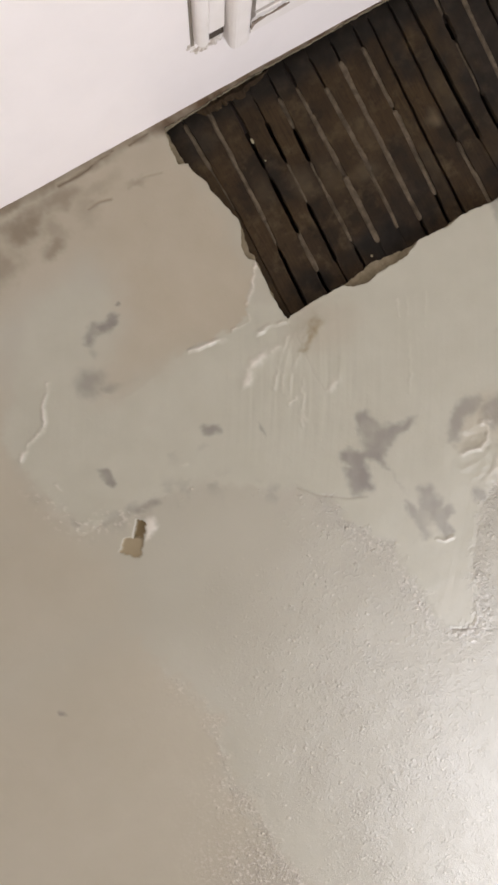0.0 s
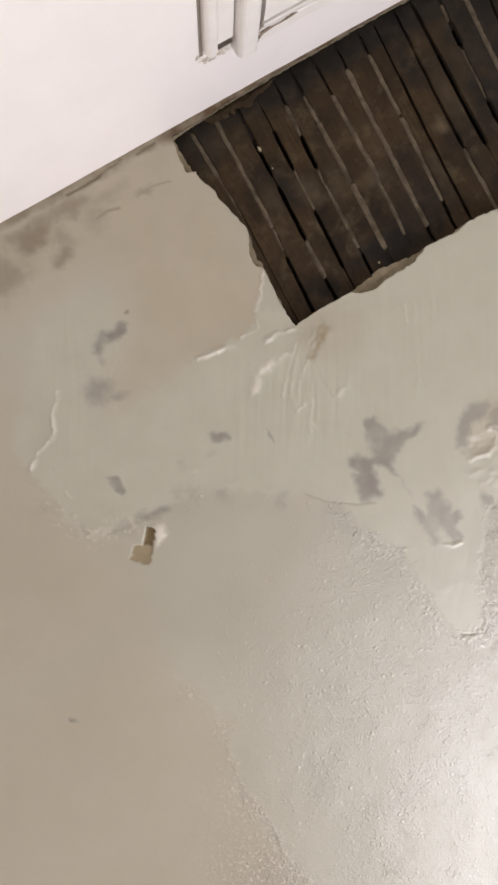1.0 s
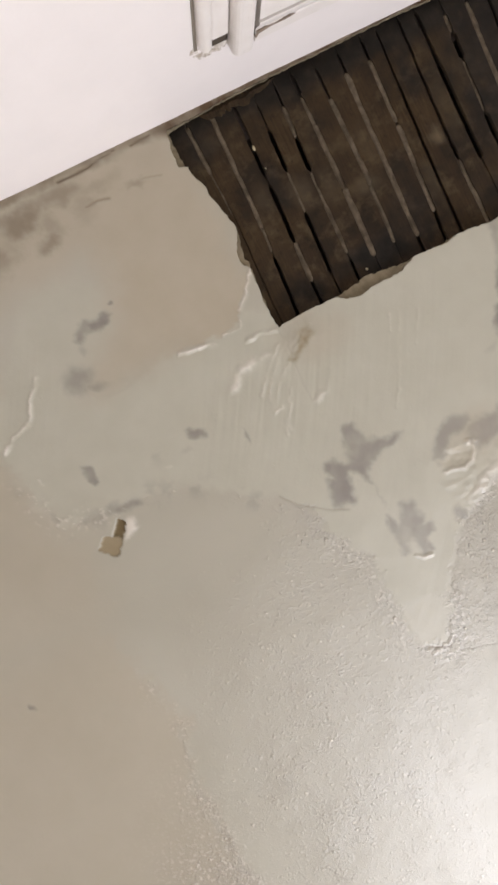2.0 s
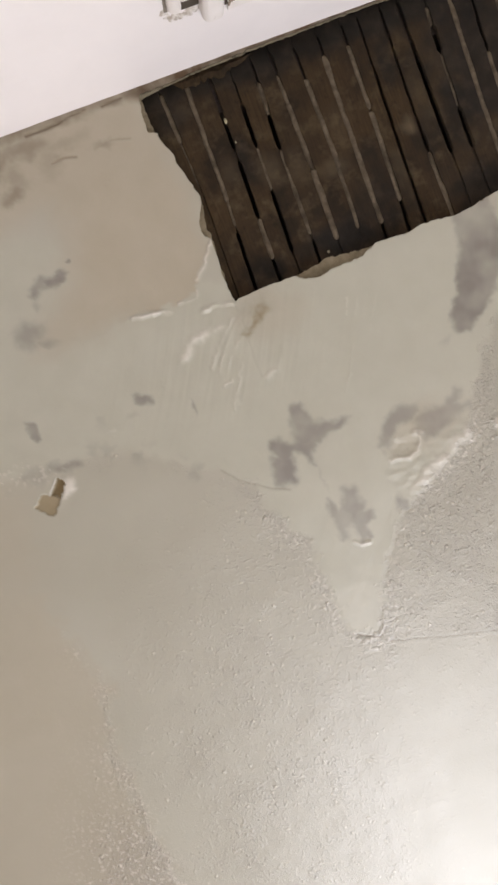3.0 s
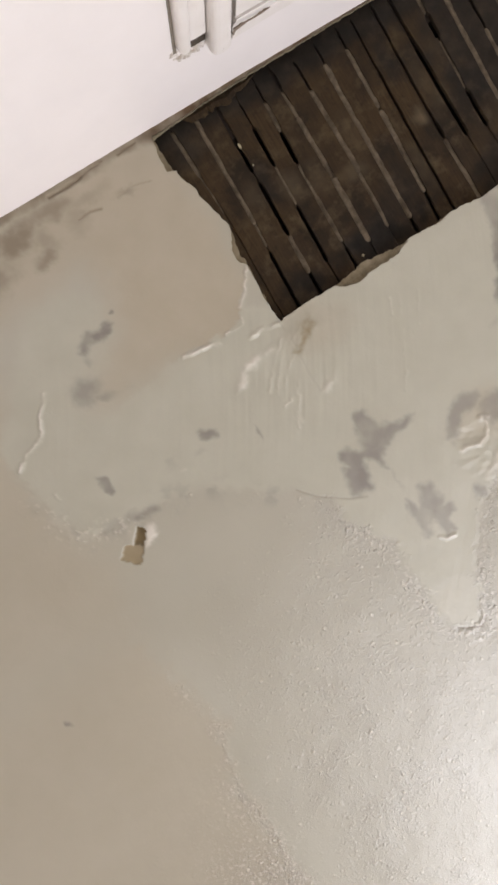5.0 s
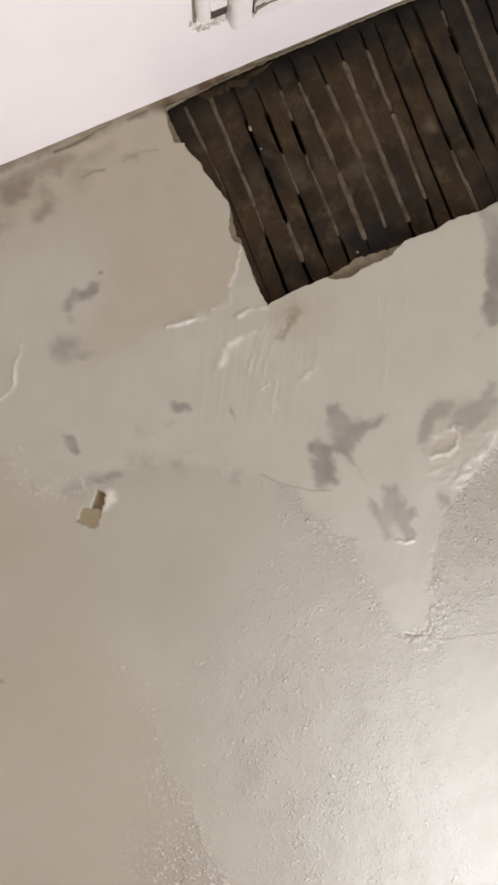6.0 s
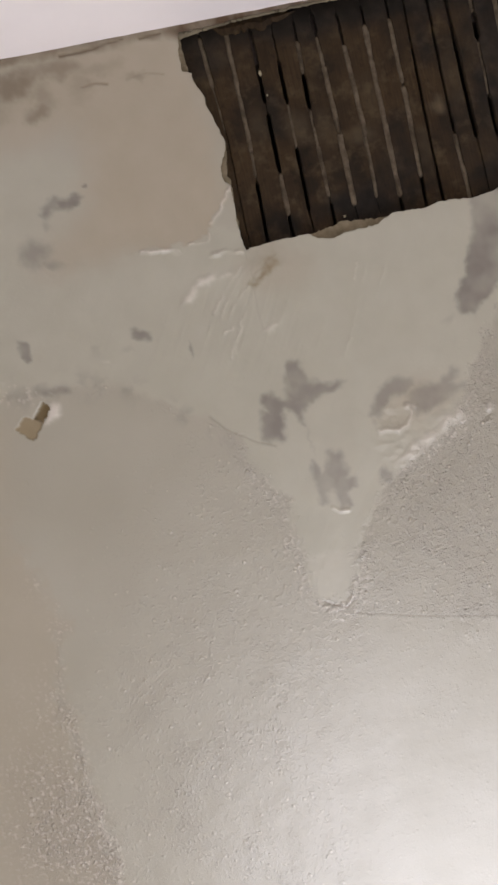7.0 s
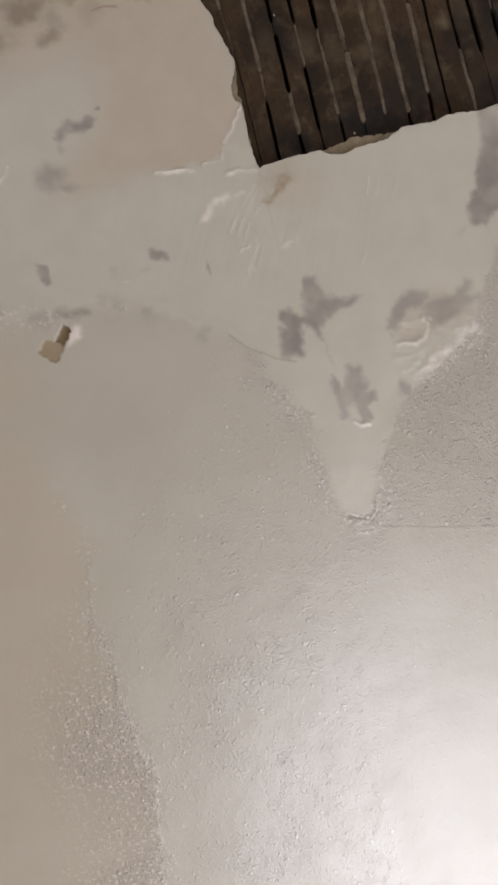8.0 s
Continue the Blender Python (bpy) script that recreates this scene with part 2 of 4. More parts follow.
COAT_HOLE = [
    (0.127, -0.565), (0.128, -0.528), (0.129, -0.499), (0.134, -0.485), (0.144, -0.453), (0.148, -0.425),
    (0.156, -0.394), (0.165, -0.363), (0.162, -0.340), (0.157, -0.320), (0.158, -0.302), (0.160, -0.283),
    (0.154, -0.250), (0.153, -0.194), (0.156, -0.169), (0.168, -0.172), (0.214, -0.175), (0.274, -0.174), (0.314, -0.178),
    (0.338, -0.184), (0.380, -0.179), (0.423, -0.175), (0.436, -0.179), (0.501, -0.175), (0.525, -0.180),
    (0.591, -0.174), (0.626, -0.178), (0.656, -0.185), (0.700, -0.190), (0.78, -0.211), (0.86, -0.201), (0.95, -0.23), (0.97, -0.50), (0.95, -0.566),
    (0.724, -0.590), (0.572, -0.590), (0.452, -0.590), (0.342, -0.590), (0.287, -0.588), (0.228, -0.582), (0.194, -0.572)]
PATCH = [
    (-0.171, -0.421), (-0.228, -0.412), (-0.286, -0.349), (-0.356, -0.275), (-0.397, -0.228), (-0.398, -0.170), (-0.379, -0.068), (-0.350, -0.020),
    (-0.284, -0.010), (-0.182, -0.001), (-0.110, 0.019), (-0.044, 0.069), (0.035, 0.120), (0.074, 0.158), (0.076, 0.201),
    (0.098, 0.253), (0.132, 0.287), (0.127, 0.353), (0.133, 0.457), (0.150, 0.487), (0.188, 0.507), (0.204, 0.493), (0.229, 0.422),
    (0.264, 0.365), (0.296, 0.320), (0.334, 0.287), (0.402, 0.253), (0.469, 0.219), (0.492, 0.182), (0.527, 0.126), (0.591, 0.046),
    (0.66, -0.02), (0.70, -0.12), (0.62, -0.185), (0.42, -0.20), (0.16, -0.20), (0.02, -0.30), (-0.066, -0.339), (-0.122, -0.382)]
TAN = [
    (0.155, -0.286), (0.125, -0.246), (0.105, -0.228), (0.093, -0.203), (0.059, -0.203), (-0.028, -0.205), (-0.070, -0.202), (-0.137, -0.187),
    (-0.187, -0.196), (-0.216, -0.215), (-0.200, -0.240), (-0.165, -0.265), (-0.120, -0.315), (-0.094, -0.360), (-0.100, -0.430), (-0.160, -0.480),
    (-0.24, -0.520), (-0.33, -0.60), (0.14, -0.60), (0.15, -0.45)]
# damp stains on the ceiling: outline, strength, softness, inset where the edge has dried back
DAMP = [
    ([(0.180, 0.043), (0.201, 0.047), (0.209, 0.067), (0.216, 0.090), (0.249, 0.100), (0.280, 0.101), (0.268, 0.108), (0.255, 0.113), (0.231, 0.118),
      (0.206, 0.128), (0.191, 0.143), (0.188, 0.164), (0.176, 0.142), (0.161, 0.126), (0.150, 0.139), (0.142, 0.173), (0.127, 0.180), (0.108, 0.169),
      (0.115, 0.135), (0.128, 0.126), (0.118, 0.108), (0.121, 0.092), (0.140, 0.091), (0.157, 0.107), (0.173, 0.106), (0.173, 0.079)], 0.84, 0.0065, 0.0028),
    ([(0.121, 0.125), (0.153, 0.137), (0.143, 0.179), (0.109, 0.170)], 0.90, 0.0085),
    ([(0.177, 0.072), (0.200, 0.083), (0.225, 0.096), (0.205, 0.118), (0.170, 0.124)], 0.93, 0.010),
    ([(0.223, 0.226), (0.240, 0.232), (0.243, 0.270), (0.218, 0.286), (0.208, 0.262)], 0.84, 0.009),
    ([(0.222, 0.223), (0.240, 0.229), (0.237, 0.254), (0.241, 0.275), (0.262, 0.279), (0.255, 0.295), (0.238, 0.301), (0.240, 0.327), (0.223, 0.327),
      (0.217, 0.306), (0.212, 0.293), (0.200, 0.296), (0.199, 0.315), (0.186, 0.316), (0.184, 0.289), (0.182, 0.255), (0.186, 0.231), (0.192, 0.239),
      (0.198, 0.260), (0.210, 0.252)], 0.68, 0.006, 0.0015),
    ([(0.313, 0.172), (0.328, 0.149), (0.342, 0.131), (0.368, 0.118), (0.399, 0.127), (0.403, 0.139), (0.386, 0.145), (0.355, 0.147), (0.339, 0.163),
      (0.328, 0.179)], 0.66, 0.007),
    ([(0.393, 0.150), (0.422, 0.144), (0.454, 0.148), (0.485, 0.126), (0.489, 0.132), (0.472, 0.149), (0.496, 0.160), (0.474, 0.169), (0.449, 0.178),
      (0.422, 0.188), (0.396, 0.192), (0.390, 0.171)], 0.66, 0.009),
    ([(0.592, -0.200), (0.650, -0.200), (0.662, -0.134), (0.645, -0.062), (0.599, -0.007), (0.562, 0.016), (0.547, 0.032), (0.525, 0.028), (0.520, 0.005),
      (0.530, -0.020), (0.548, -0.037), (0.562, -0.082), (0.577, -0.110)], 1.0, 0.007),
    ([(-0.164, -0.323), (-0.153, -0.330), (-0.136, -0.319), (-0.114, -0.326), (-0.108, -0.320), (-0.117, -0.312), (-0.132, -0.305), (-0.153, -0.309),
      (-0.166, -0.310), (-0.177, -0.296), (-0.182, -0.304)], 0.86, 0.006),
    ([(-0.228, -0.249), (-0.213, -0.259), (-0.187, -0.248), (-0.187, -0.238), (-0.205, -0.233), (-0.208, -0.220), (-0.228, -0.229), (-0.232, -0.240)], 0.58, 0.013),
    ([(-0.275, -0.100), (-0.263, -0.089), (-0.261, -0.060), (-0.269, -0.059), (-0.276, -0.078)], 0.85, 0.004),
    ([(-0.074, -0.075), (-0.047, -0.061), (-0.049, -0.051), (-0.065, -0.054), (-0.080, -0.064)], 0.80, 0.005)]



def ceiling_sheet():
    cell = 0.0024
    x0, x1, y0, y1 = -0.90, 0.90, WALL, 1.34
    nx, ny = int((x1 - x0) / cell) + 1, int((y1 - y0) / cell) + 1
    X, Y = np.meshgrid(np.linspace(x0, x1, nx), np.linspace(y0, y1, ny))
    wx, wy = X + 0.008 * fbm(X, Y, 28, 4, 3, 0.6), Y + 0.008 * fbm(X, Y, 28, 4, 9, 0.6)
    fx, fy = X + 0.0030 * fbm(X, Y, 60, 3, 5), Y + 0.0030 * fbm(X, Y, 60, 3, 15)

    patch_d = region(wx, wy, PATCH)
    blur = 0.008 + 0.013 * step(-0.18, -0.33, Y) + 0.009 * step(-0.02, -0.16, X) * step(-0.2, -0.1, Y)
    patch = step(-1.0, 1.0, patch_d / blur)
    tan_d = region(wx, wy, TAN)
    sharp = step(-0.30, -0.24, Y) * step(-0.08, 0.04, X)
    tan = step(-0.030, 0.045, tan_d + 0.014 * fbm(X, Y, 14, 3, 40)) * (1 - sharp) * (0.55 + 0.45 * step(-0.25, 0.0, X)) + step(-0.004, 0.005, tan_d) * sharp
    tan = np.maximum(0.95 * tan, 0.75 * step(-0.38, -0.47, Y + 0.02 * fbm(X, Y, 12, 2, 43)))
    tan = np.maximum(tan, 0.36 * step(-0.5, 0.6, blob(wx, wy, 0.205, -0.128, 0.065, 0.045, 15)))
    tan = np.maximum(tan, 0.55 * step(-0.28, -0.42, X + 0.03 * fbm(X, Y, 9, 3, 47)) * step(0.30, 0.05, Y) * (1 - patch))
    tan = np.maximum(tan, 0.45 * step(-0.5, 0.6, blob(wx, wy, 0.40, 0.172, 0.075, 0.040, -15)))
    patch = patch * (1 - tan)
    worn = step(0.0, 1.0, 0.5 + 1.1 * fbm(X, Y, 4.0, 3, 21))
    # gritty paint beside and below the patch, smooth far side
    right = step(-0.05, 0.15, X - 0.25 - 0.1 * fbm(X, Y, 5, 2, 31)) * step(-0.12, 0.05, Y)
    low = step(-0.02, 0.22, Y + 0.35 * X - 0.05) * step(-0.36, -0.16, X + 0.07 * fbm(X, Y, 6, 3, 33) + 0.12 * (Y - 0.5))
    edge = np.exp(-((patch_d + 0.012) / 0.016) ** 2) * step(-0.1, 0.1, Y) * (0.5 + 0.5 * worn)
    # lap of the newer coat of paint over the older one
    lap_line = [(-0.38, 0.05), (-0.360, 0.28), (-0.333, 0.36), (-0.317, 0.415), (-0.345, 0.475), (-0.355, 0.54), (-0.350, 0.60), (-0.350, 0.72), (-0.338, 0.81), (-0.332, 0.88), (-0.375, 1.05), (-0.40, 1.34)]
    lap_x = np.interp(wy, [p[1] for p in lap_line], [p[0] for p in lap_line])
    lap = wx - lap_x
    older = step(0.026, -0.026, lap + 0.02 * fbm(X, Y, 40, 3, 39)) * step(0.02, 0.30, Y)
    tan = np.maximum(tan, 0.6 * older)
    band = np.exp(-((lap + 0.045) / 0.060) ** 2) * step(0.40, 0.80, Y) * (0.45 + 0.75 * worn) + 0.5 * np.exp(-(lap / 0.008) ** 2) * step(0.2, 0.4, Y)
    band += step(0.5, 0.8, Y) * step(-0.24, -0.10, lap) * step(0.02, -0.02, lap) * (0.3 + 0.7 * worn)
    band += 0.6 * np.exp(-((lap + 0.012) / 0.020) ** 2) * step(0.28, 0.36, Y) * step(-0.2, 0.3, fbm(X, Y, 14, 2, 45))
    blotchy = step(0.25, 0.75, 0.5 + 0.9 * fbm(X, Y, 9, 3, 37))
    right *= 1 - 0.78 * step(0.50, 0.60, Y - 0.28 * X + 0.02)
    rough = np.clip(right * (1.0 + 0.7 * blotchy) + (0.62 + 0.55 * worn * blotchy) * low + 0.9 * edge + 1.15 * band, 0, 1.7)
    rough *= 1 - step(-0.014, 0.016, patch_d + 0.014 * fbm(X, Y, 48, 3, 35))
    rough *= step(-0.20, -0.02, Y + 0.3 * X)
    sheen = step(0.0, 0.05, wx - np.interp(Y, [0.53, 0.74, 0.93, 1.34], [0.112, 0.090, 0.067, 0.03])) * step(0.56, 0.72, Y - 0.28 * X + 0.06)
    below = step(0.17, 0.24, X) * step(0.462, 0.478, Y - 0.3 * X + 0.004 * fbm(X, Y, 30, 2, 44))
    rough *= (1 - 0.50 * sheen) * (1 - 0.6 * below)
    rough = np.maximum(rough, 0.05)

    h = 0.0016 * fbm(X, Y, 3.2, 3, 50) + 0.0003 * fbm(X, Y, 20, 3, 60)
    grit = fbm(X, Y, 150, 2, 70)
    h += rough * (0.00020 * np.clip(grit + 0.15, -0.25, 1.2) + 0.00012 * fbm(X, Y, 60, 2, 75))
    h += 0.0008 * step(-1.0, 1.6, patch_d / (0.005 + 0.035 * step(-0.18, -0.33, Y))) * (1 - 0.7 * step(-0.003, 0.004, tan_d))
    h += 0.0006 * step(-0.004, 0.004, lap + 0.004 * fbm(X, Y, 70, 2, 41)) * step(0.35, 0.60, Y)
    seam = wx - np.interp(Y, [0.53, 0.74, 0.93, 1.34], [0.112, 0.090, 0.067, 0.03])
    h += 0.0004 * step(-0.012, 0.012, seam + 0.01 * fbm(X, Y, 22, 3, 141)) * step(0.52, 0.60, Y) * step(0.25, 0.1, seam)
    h += 0.0003 * step(0.007, -0.007, wy - 0.406 + 0.14 * (0.18 - wx)) * step(-0.003, 0.005, patch_d) * step(0.3, 0.39, Y)
    # trowel strokes along the patch
    c, s = 0.5, 0.87
    across, along = X * s + Y * c, X * c - Y * s
    bow = across + 0.25 * (along - 0.1) ** 2
    strokes = perlin(bow * 75, along * 5, 80) + 0.6 * perlin(bow * 170, along * 8, 81)
    zone = np.exp(-(((X - 0.13) / 0.16) ** 2 + ((Y + 0.06) / 0.11) ** 2)) + 0.42
    h += 0.00042 * strokes * zone * step(0.0, 0.03, patch_d) * (1 - tan)

    uneven = fbm(X, Y, 32, 3, 130)

    fresh = np.zeros_like(X)

    def ridge(pts, width, height, white=0.0):
        nonlocal h, fresh
        d = to_line(fx, fy, pts)
        if white:
            fresh = np.maximum(fresh, white * np.exp(-(d / (0.62 * width)) ** 2) * np.clip(0.75 + 0.9 * uneven, 0, 1))
        h += height * np.exp(-(d / width) ** 2) * np.clip(0.85 + 0.8 * uneven, 0.2, 1.5)

    ridge([(0.154, -0.284), (0.125, -0.246), (0.105, -0.228)], 0.0030, 0.0024, 0.9)
    ridge([(0.098, -0.209), (0.093, -0.196), (0.059, -0.200)], 0.0025, 0.0016, 0.8)
    ridge([(0.040, -0.193), (-0.001, -0.200), (-0.027, -0.203)], 0.0038, 0.0033, 1.0)
    ridge([(-0.275, -0.273), (-0.302, -0.248), (-0.319, -0.211), (-0.357, -0.198), (-0.386, -0.180)], 0.0032, 0.0032, 1.0)
    ridge([(0.035, -0.104), (0.063, -0.129), (0.092, -0.135), (0.113, -0.132)], 0.0095, 0.0024, 0.70)
    ridge([(0.095, -0.172), (0.130, -0.172), (0.152, -0.166)], 0.004, 0.0018)
    ridge([(0.084, -0.033), (0.102, -0.036)], 0.0026, 0.0016, 0.9)
    ridge([(0.160, -0.019), (0.176, -0.025)], 0.0080, 0.0016, 0.30)
    ridge([(0.321, 0.204), (0.357, 0.214), (0.376, 0.209), (0.391, 0.185), (0.381, 0.174)], 0.0038, 0.0015, 0.5)
    ridge([(0.382, 0.172), (0.396, 0.176)], 0.006, 0.003, 0.6)
    ridge([(0.310, 0.232), (0.345, 0.236), (0.380, 0.226)], 0.006, 0.0008, 0.15)
    h += 0.0008 * fbm(X, Y, 60, 3, 171) * np.exp(-(((X - 0.375) / 0.075) ** 2 + ((Y - 0.195) / 0.055) ** 2))
    ridge([(0.334, 0.272), (0.402, 0.243), (0.435, 0.226), (0.474, 0.206)], 0.018, 0.0034, 0.62)
    ridge([(0.204, 0.325), (0.217, 0.335), (0.234, 0.336)], 0.0036, 0.0018, 0.6)
    ridge([(0.535, 0.205), (0.536, 0.213)], 0.007, 0.004, 0.6)
    ridge([(0.523, 0.238), (0.534, 0.236)], 0.004, 0.003)
    ridge([(0.170, 0.505), (0.190, 0.509), (0.203, 0.499), (0.214, 0.470)], 0.0035, 0.0014, 0.25)
    ridge([(0.098, -0.172), (0.128, -0.176), (0.150, -0.166)], 0.003, 0.0010, 0.35)
    ridge([(-0.388, -0.073), (-0.367, -0.049), (-0.367, -0.030), (-0.337, -0.012)], 0.010, 0.0010, 0.10)
    ridge([(-0.355, -0.110), (-0.352, -0.100)], 0.003, 0.0015, 0.6)
    ridge([(-0.145, -0.030), (-0.132, -0.030)], 0.003, 0.0012, 0.5)
    for pts, width, high, white in (
            ([(0.140, -0.140), (0.126, -0.127), (0.097, -0.101), (0.075, -0.070)], 0.0032, 0.0013, 0.25), ([(0.155, -0.140), (0.140, -0.125), (0.108, -0.095), (0.082, -0.056)], 0.0030, 0.0013, 0.3),
            ([(0.143, -0.104), (0.113, -0.077), (0.093, -0.050)], 0.0026, 0.0011, 0.2), ([(0.117, -0.036), (0.097, -0.009), (0.086, 0.015)], 0.0022, 0.0011, 0.35), ([(0.128, -0.060), (0.106, -0.025), (0.094, 0.010)], 0.0024, 0.0009, 0.15),
            ([(0.182, -0.144), (0.153, -0.127)], 0.0028, 0.0009, 0.0), ([(0.209, -0.149), (0.164, -0.121)], 0.0026, 0.0009, 0.0), ([(0.216, -0.135), (0.169, -0.113)], 0.0026, 0.0008, 0.0),
            ([(0.350, -0.104), (0.338, -0.077)], 0.0024, 0.0010, 0.3), ([(0.403, -0.093), (0.371, -0.034)], 0.0024, 0.0007, 0.1), ([(0.368, -0.099), (0.352, -0.066)], 0.0024, 0.0006, 0.1), ([(0.338, -0.040), (0.300, 0.038)], 0.0024, 0.0005, 0.05),
            ([(0.308, 0.028), (0.290, 0.057)], 0.0024, 0.0008, 0.15), ([(0.182, -0.028), (0.200, -0.044), (0.210, -0.062)], 0.0050, 0.0008, 0.10)):
        ridge(pts, width, high, white)
    fleck = step(0.26, 0.48, fbm(X, Y, 140, 2, 151)) * np.exp(-((patch_d + 0.014) / 0.017) ** 2) * step(0.18, 0.30, Y + 0.2 * X) * (0.25 + 0.75 * worn)
    fresh = np.maximum(fresh, 0.70 * fleck)
    fresh = np.maximum(fresh, 0.15 * step(-0.002, 0.010, patch_d) * step(0.385, 0.42, wy - 0.14 * (wx - 0.18)))
    # glints on the gritty band, painted as pale dots
    fresh = np.maximum(fresh, 0.48 * np.clip(band, 0, 1) * step(0.30, 0.55, fbm(X, Y, 150, 2, 161)))
    fresh = np.maximum(fresh, 0.05 * patch * step(0.02, 0.28, Y + 0.3 * (X - 0.2)))
    # lit edge of the paint lap, painted as a pale line
    fresh = np.maximum(fresh, 0.40 * np.exp(-((lap - 0.002) / 0.004) ** 2) * step(0.62, 0.80, Y) * step(-0.15, 0.25, fbm(X, Y, 45, 3, 167)))
    west = np.exp(-((patch_d + 0.004) / 0.020) ** 2) * step(-0.20, -0.30, X) * step(-0.16, -0.06, Y)
    crust = west * step(0.34, 0.62, fbm(X, Y, 95, 3, 181))
    fresh = np.maximum(fresh, 0.42 * crust)
    h += 0.0008 * fleck + 0.0010 * crust + 0.0006 * west * fbm(X, Y, 60, 3, 185)
    mottle = step(0.0, 0.7, fbm(X, Y, 22, 4, 191)) * np.exp(-((patch_d + 0.004) / 0.022) ** 2) * step(0.10, -0.02, X) * step(-0.16, -0.06, Y)
    # hollow beside the lump, hairline cracks, broken corner by the wall
    h -= 0.0022 * np.clip(blob(fx, fy, 0.352, 0.190, 0.030, 0.020, 15) * 1.6, 0, 1)
    # older coat a little darker towards large y
    grime = 0.17 * older * step(0.35, 0.9, Y)
    for pts, width, deep, darken in (
            ([(0.202, 0.527), (0.327, 0.566), (0.458, 0.599), (0.62, 0.652)], 0.0013, 0.0003, 0.28),
            ([(0.023, 0.109), (0.047, 0.139), (0.099, 0.175), (0.128, 0.189)], 0.0018, 0.0006, 0.25),
            # groove by the wall: its shade painted in as well as cut
            ([(-0.086, -0.5655), (-0.05, -0.565), (-0.02, -0.567)], 0.0030, 0.0022, 0.75),
            ([(-0.03, -0.5665), (0.0, -0.569), (0.028, -0.572)], 0.0020, 0.0016, 0.75),
            ([(0.153, -0.172), (0.156, -0.117), (0.152, -0.060), (0.153, -0.025)], 0.0013, 0.0003, 0.12),
            # shadow line under the patch tip, painted into the mask
            ([(0.150, 0.492), (0.166, 0.503), (0.190, 0.512), (0.206, 0.499)], 0.0020, 0.0014, 0.5),
            ([(0.058, -0.568), (0.095, -0.570)], 0.003, 0.002, 0.8),
            ([(-0.060, -0.506), (-0.035, -0.507), (-0.016, -0.501)], 0.0020, 0.0014, 0.45),
            ([(0.020, -0.504), (0.048, -0.508), (0.085, -0.500)], 0.0016, 0.0010, 0.25)):
        d = to_line(X, Y + 0.0012 * fbm(X, Y, 40, 2, 91), pts) * (1 + 0.25 * fbm(X, Y, 35, 2, 90))
        h -= deep * np.exp(-(d / width) ** 2)
        grime = np.maximum(grime, darken * np.exp(-(d / (width * 1.15)) ** 2))
    h += 0.0009 * np.exp(-((Y - WALL) / 0.010) ** 2) * (0.9 + 0.8 * fbm(X, Y, 24, 3, 95))

    # browner strip along the wall, wider and stronger beside the hole
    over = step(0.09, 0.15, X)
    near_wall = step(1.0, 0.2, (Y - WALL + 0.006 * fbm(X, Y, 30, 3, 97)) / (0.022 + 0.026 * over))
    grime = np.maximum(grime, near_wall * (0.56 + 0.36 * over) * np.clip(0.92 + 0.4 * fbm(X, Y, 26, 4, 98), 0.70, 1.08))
    damp = np.zeros_like(X)
    sx, sy = X + 0.006 * fbm(X, Y, 40, 3, 121), Y + 0.006 * fbm(X, Y, 40, 3, 127)
    for x, y, rx, ry, turn, much in (
            (0.314, 0.190, 0.008, 0.020, 10, 0.4), (0.127, 0.286, 0.014, 0.014, 0, 0.4), (0.500, 0.036, 0.030, 0.014, -25, 0.42), (0.255, 0.135, 0.05, 0.012, -60, 0.25),
            (-0.140, -0.317, 0.026, 0.011, 4, 0.85), (-0.118, -0.318, 0.012, 0.010, 0, 0.6), (-0.178, -0.285, 0.012, 0.020, 0, 0.45), (-0.193, -0.223, 0.028, 0.018, 20, 0.45), (-0.150, -0.205, 0.045, 0.012, 10, 0.30),
            (-0.090, -0.040, 0.022, 0.010, 20, 0.34), (-0.146, -0.059, 0.016, 0.012, 0, 0.32), (-0.261, -0.006, 0.022, 0.016, 0, 0.36), (-0.223, 0.000, 0.020, 0.018, 0, 0.36), (-0.15, -0.040, 0.05, 0.02, 10, 0.27), (0.016, -0.016, 0.006, 0.024, 5, 0.6),
            (-0.245, 0.0, 0.05, 0.018, 10, 0.3), (-0.10, -0.010, 0.02, 0.012, 0, 0.25), (0.314, 0.290, 0.018, 0.020, 0, 0.8), (0.193, 0.195, 0.0045, 0.055, 0, 0.42),
            (-0.100, -0.340, 0.005, 0.005, 0, 0.9), (-0.558, 0.262, 0.007, 0.010, 0, 0.7)):
        near = (abs(X - x) < 0.16) & (abs(Y - y) < 0.16)
        r = 1 - blob(sx[near], sy[near], x, y, rx, ry, turn)
        damp[near] += much * np.exp(-1.15 * r ** 2.4)
    damp = 0.90 * step(0.20, 0.86, damp * (1 + 0.2 * fbm(X, Y, 30, 2, 101))) * np.clip(0.90 + 0.26 * fbm(X, Y, 42, 4, 103), 0.5, 1.1)
    for outline, much, soft, *inset in DAMP:
        px, py = [p[0] for p in outline], [p[1] for p in outline]
        near = (X > min(px) - 0.03) & (X < max(px) + 0.03) & (Y > min(py) - 0.03) & (Y < max(py) + 0.03)
        d = region(X[near] + 0.55 * (sx - X)[near], Y[near] + 0.55 * (sy - Y)[near], outline) + 0.003 * fbm(X[near], Y[near], 75, 2, 105) - sum(inset)
        blot = np.clip(0.90 + 0.34 * fbm(X[near], Y[near], 17, 3, 106), 0.45, 1.05)
        if px[0] > 0.5:
            blot = blot * (0.62 + 0.38 * step(-0.16, -0.09, Y[near] + 0.3 * (X[near] - 0.62)))
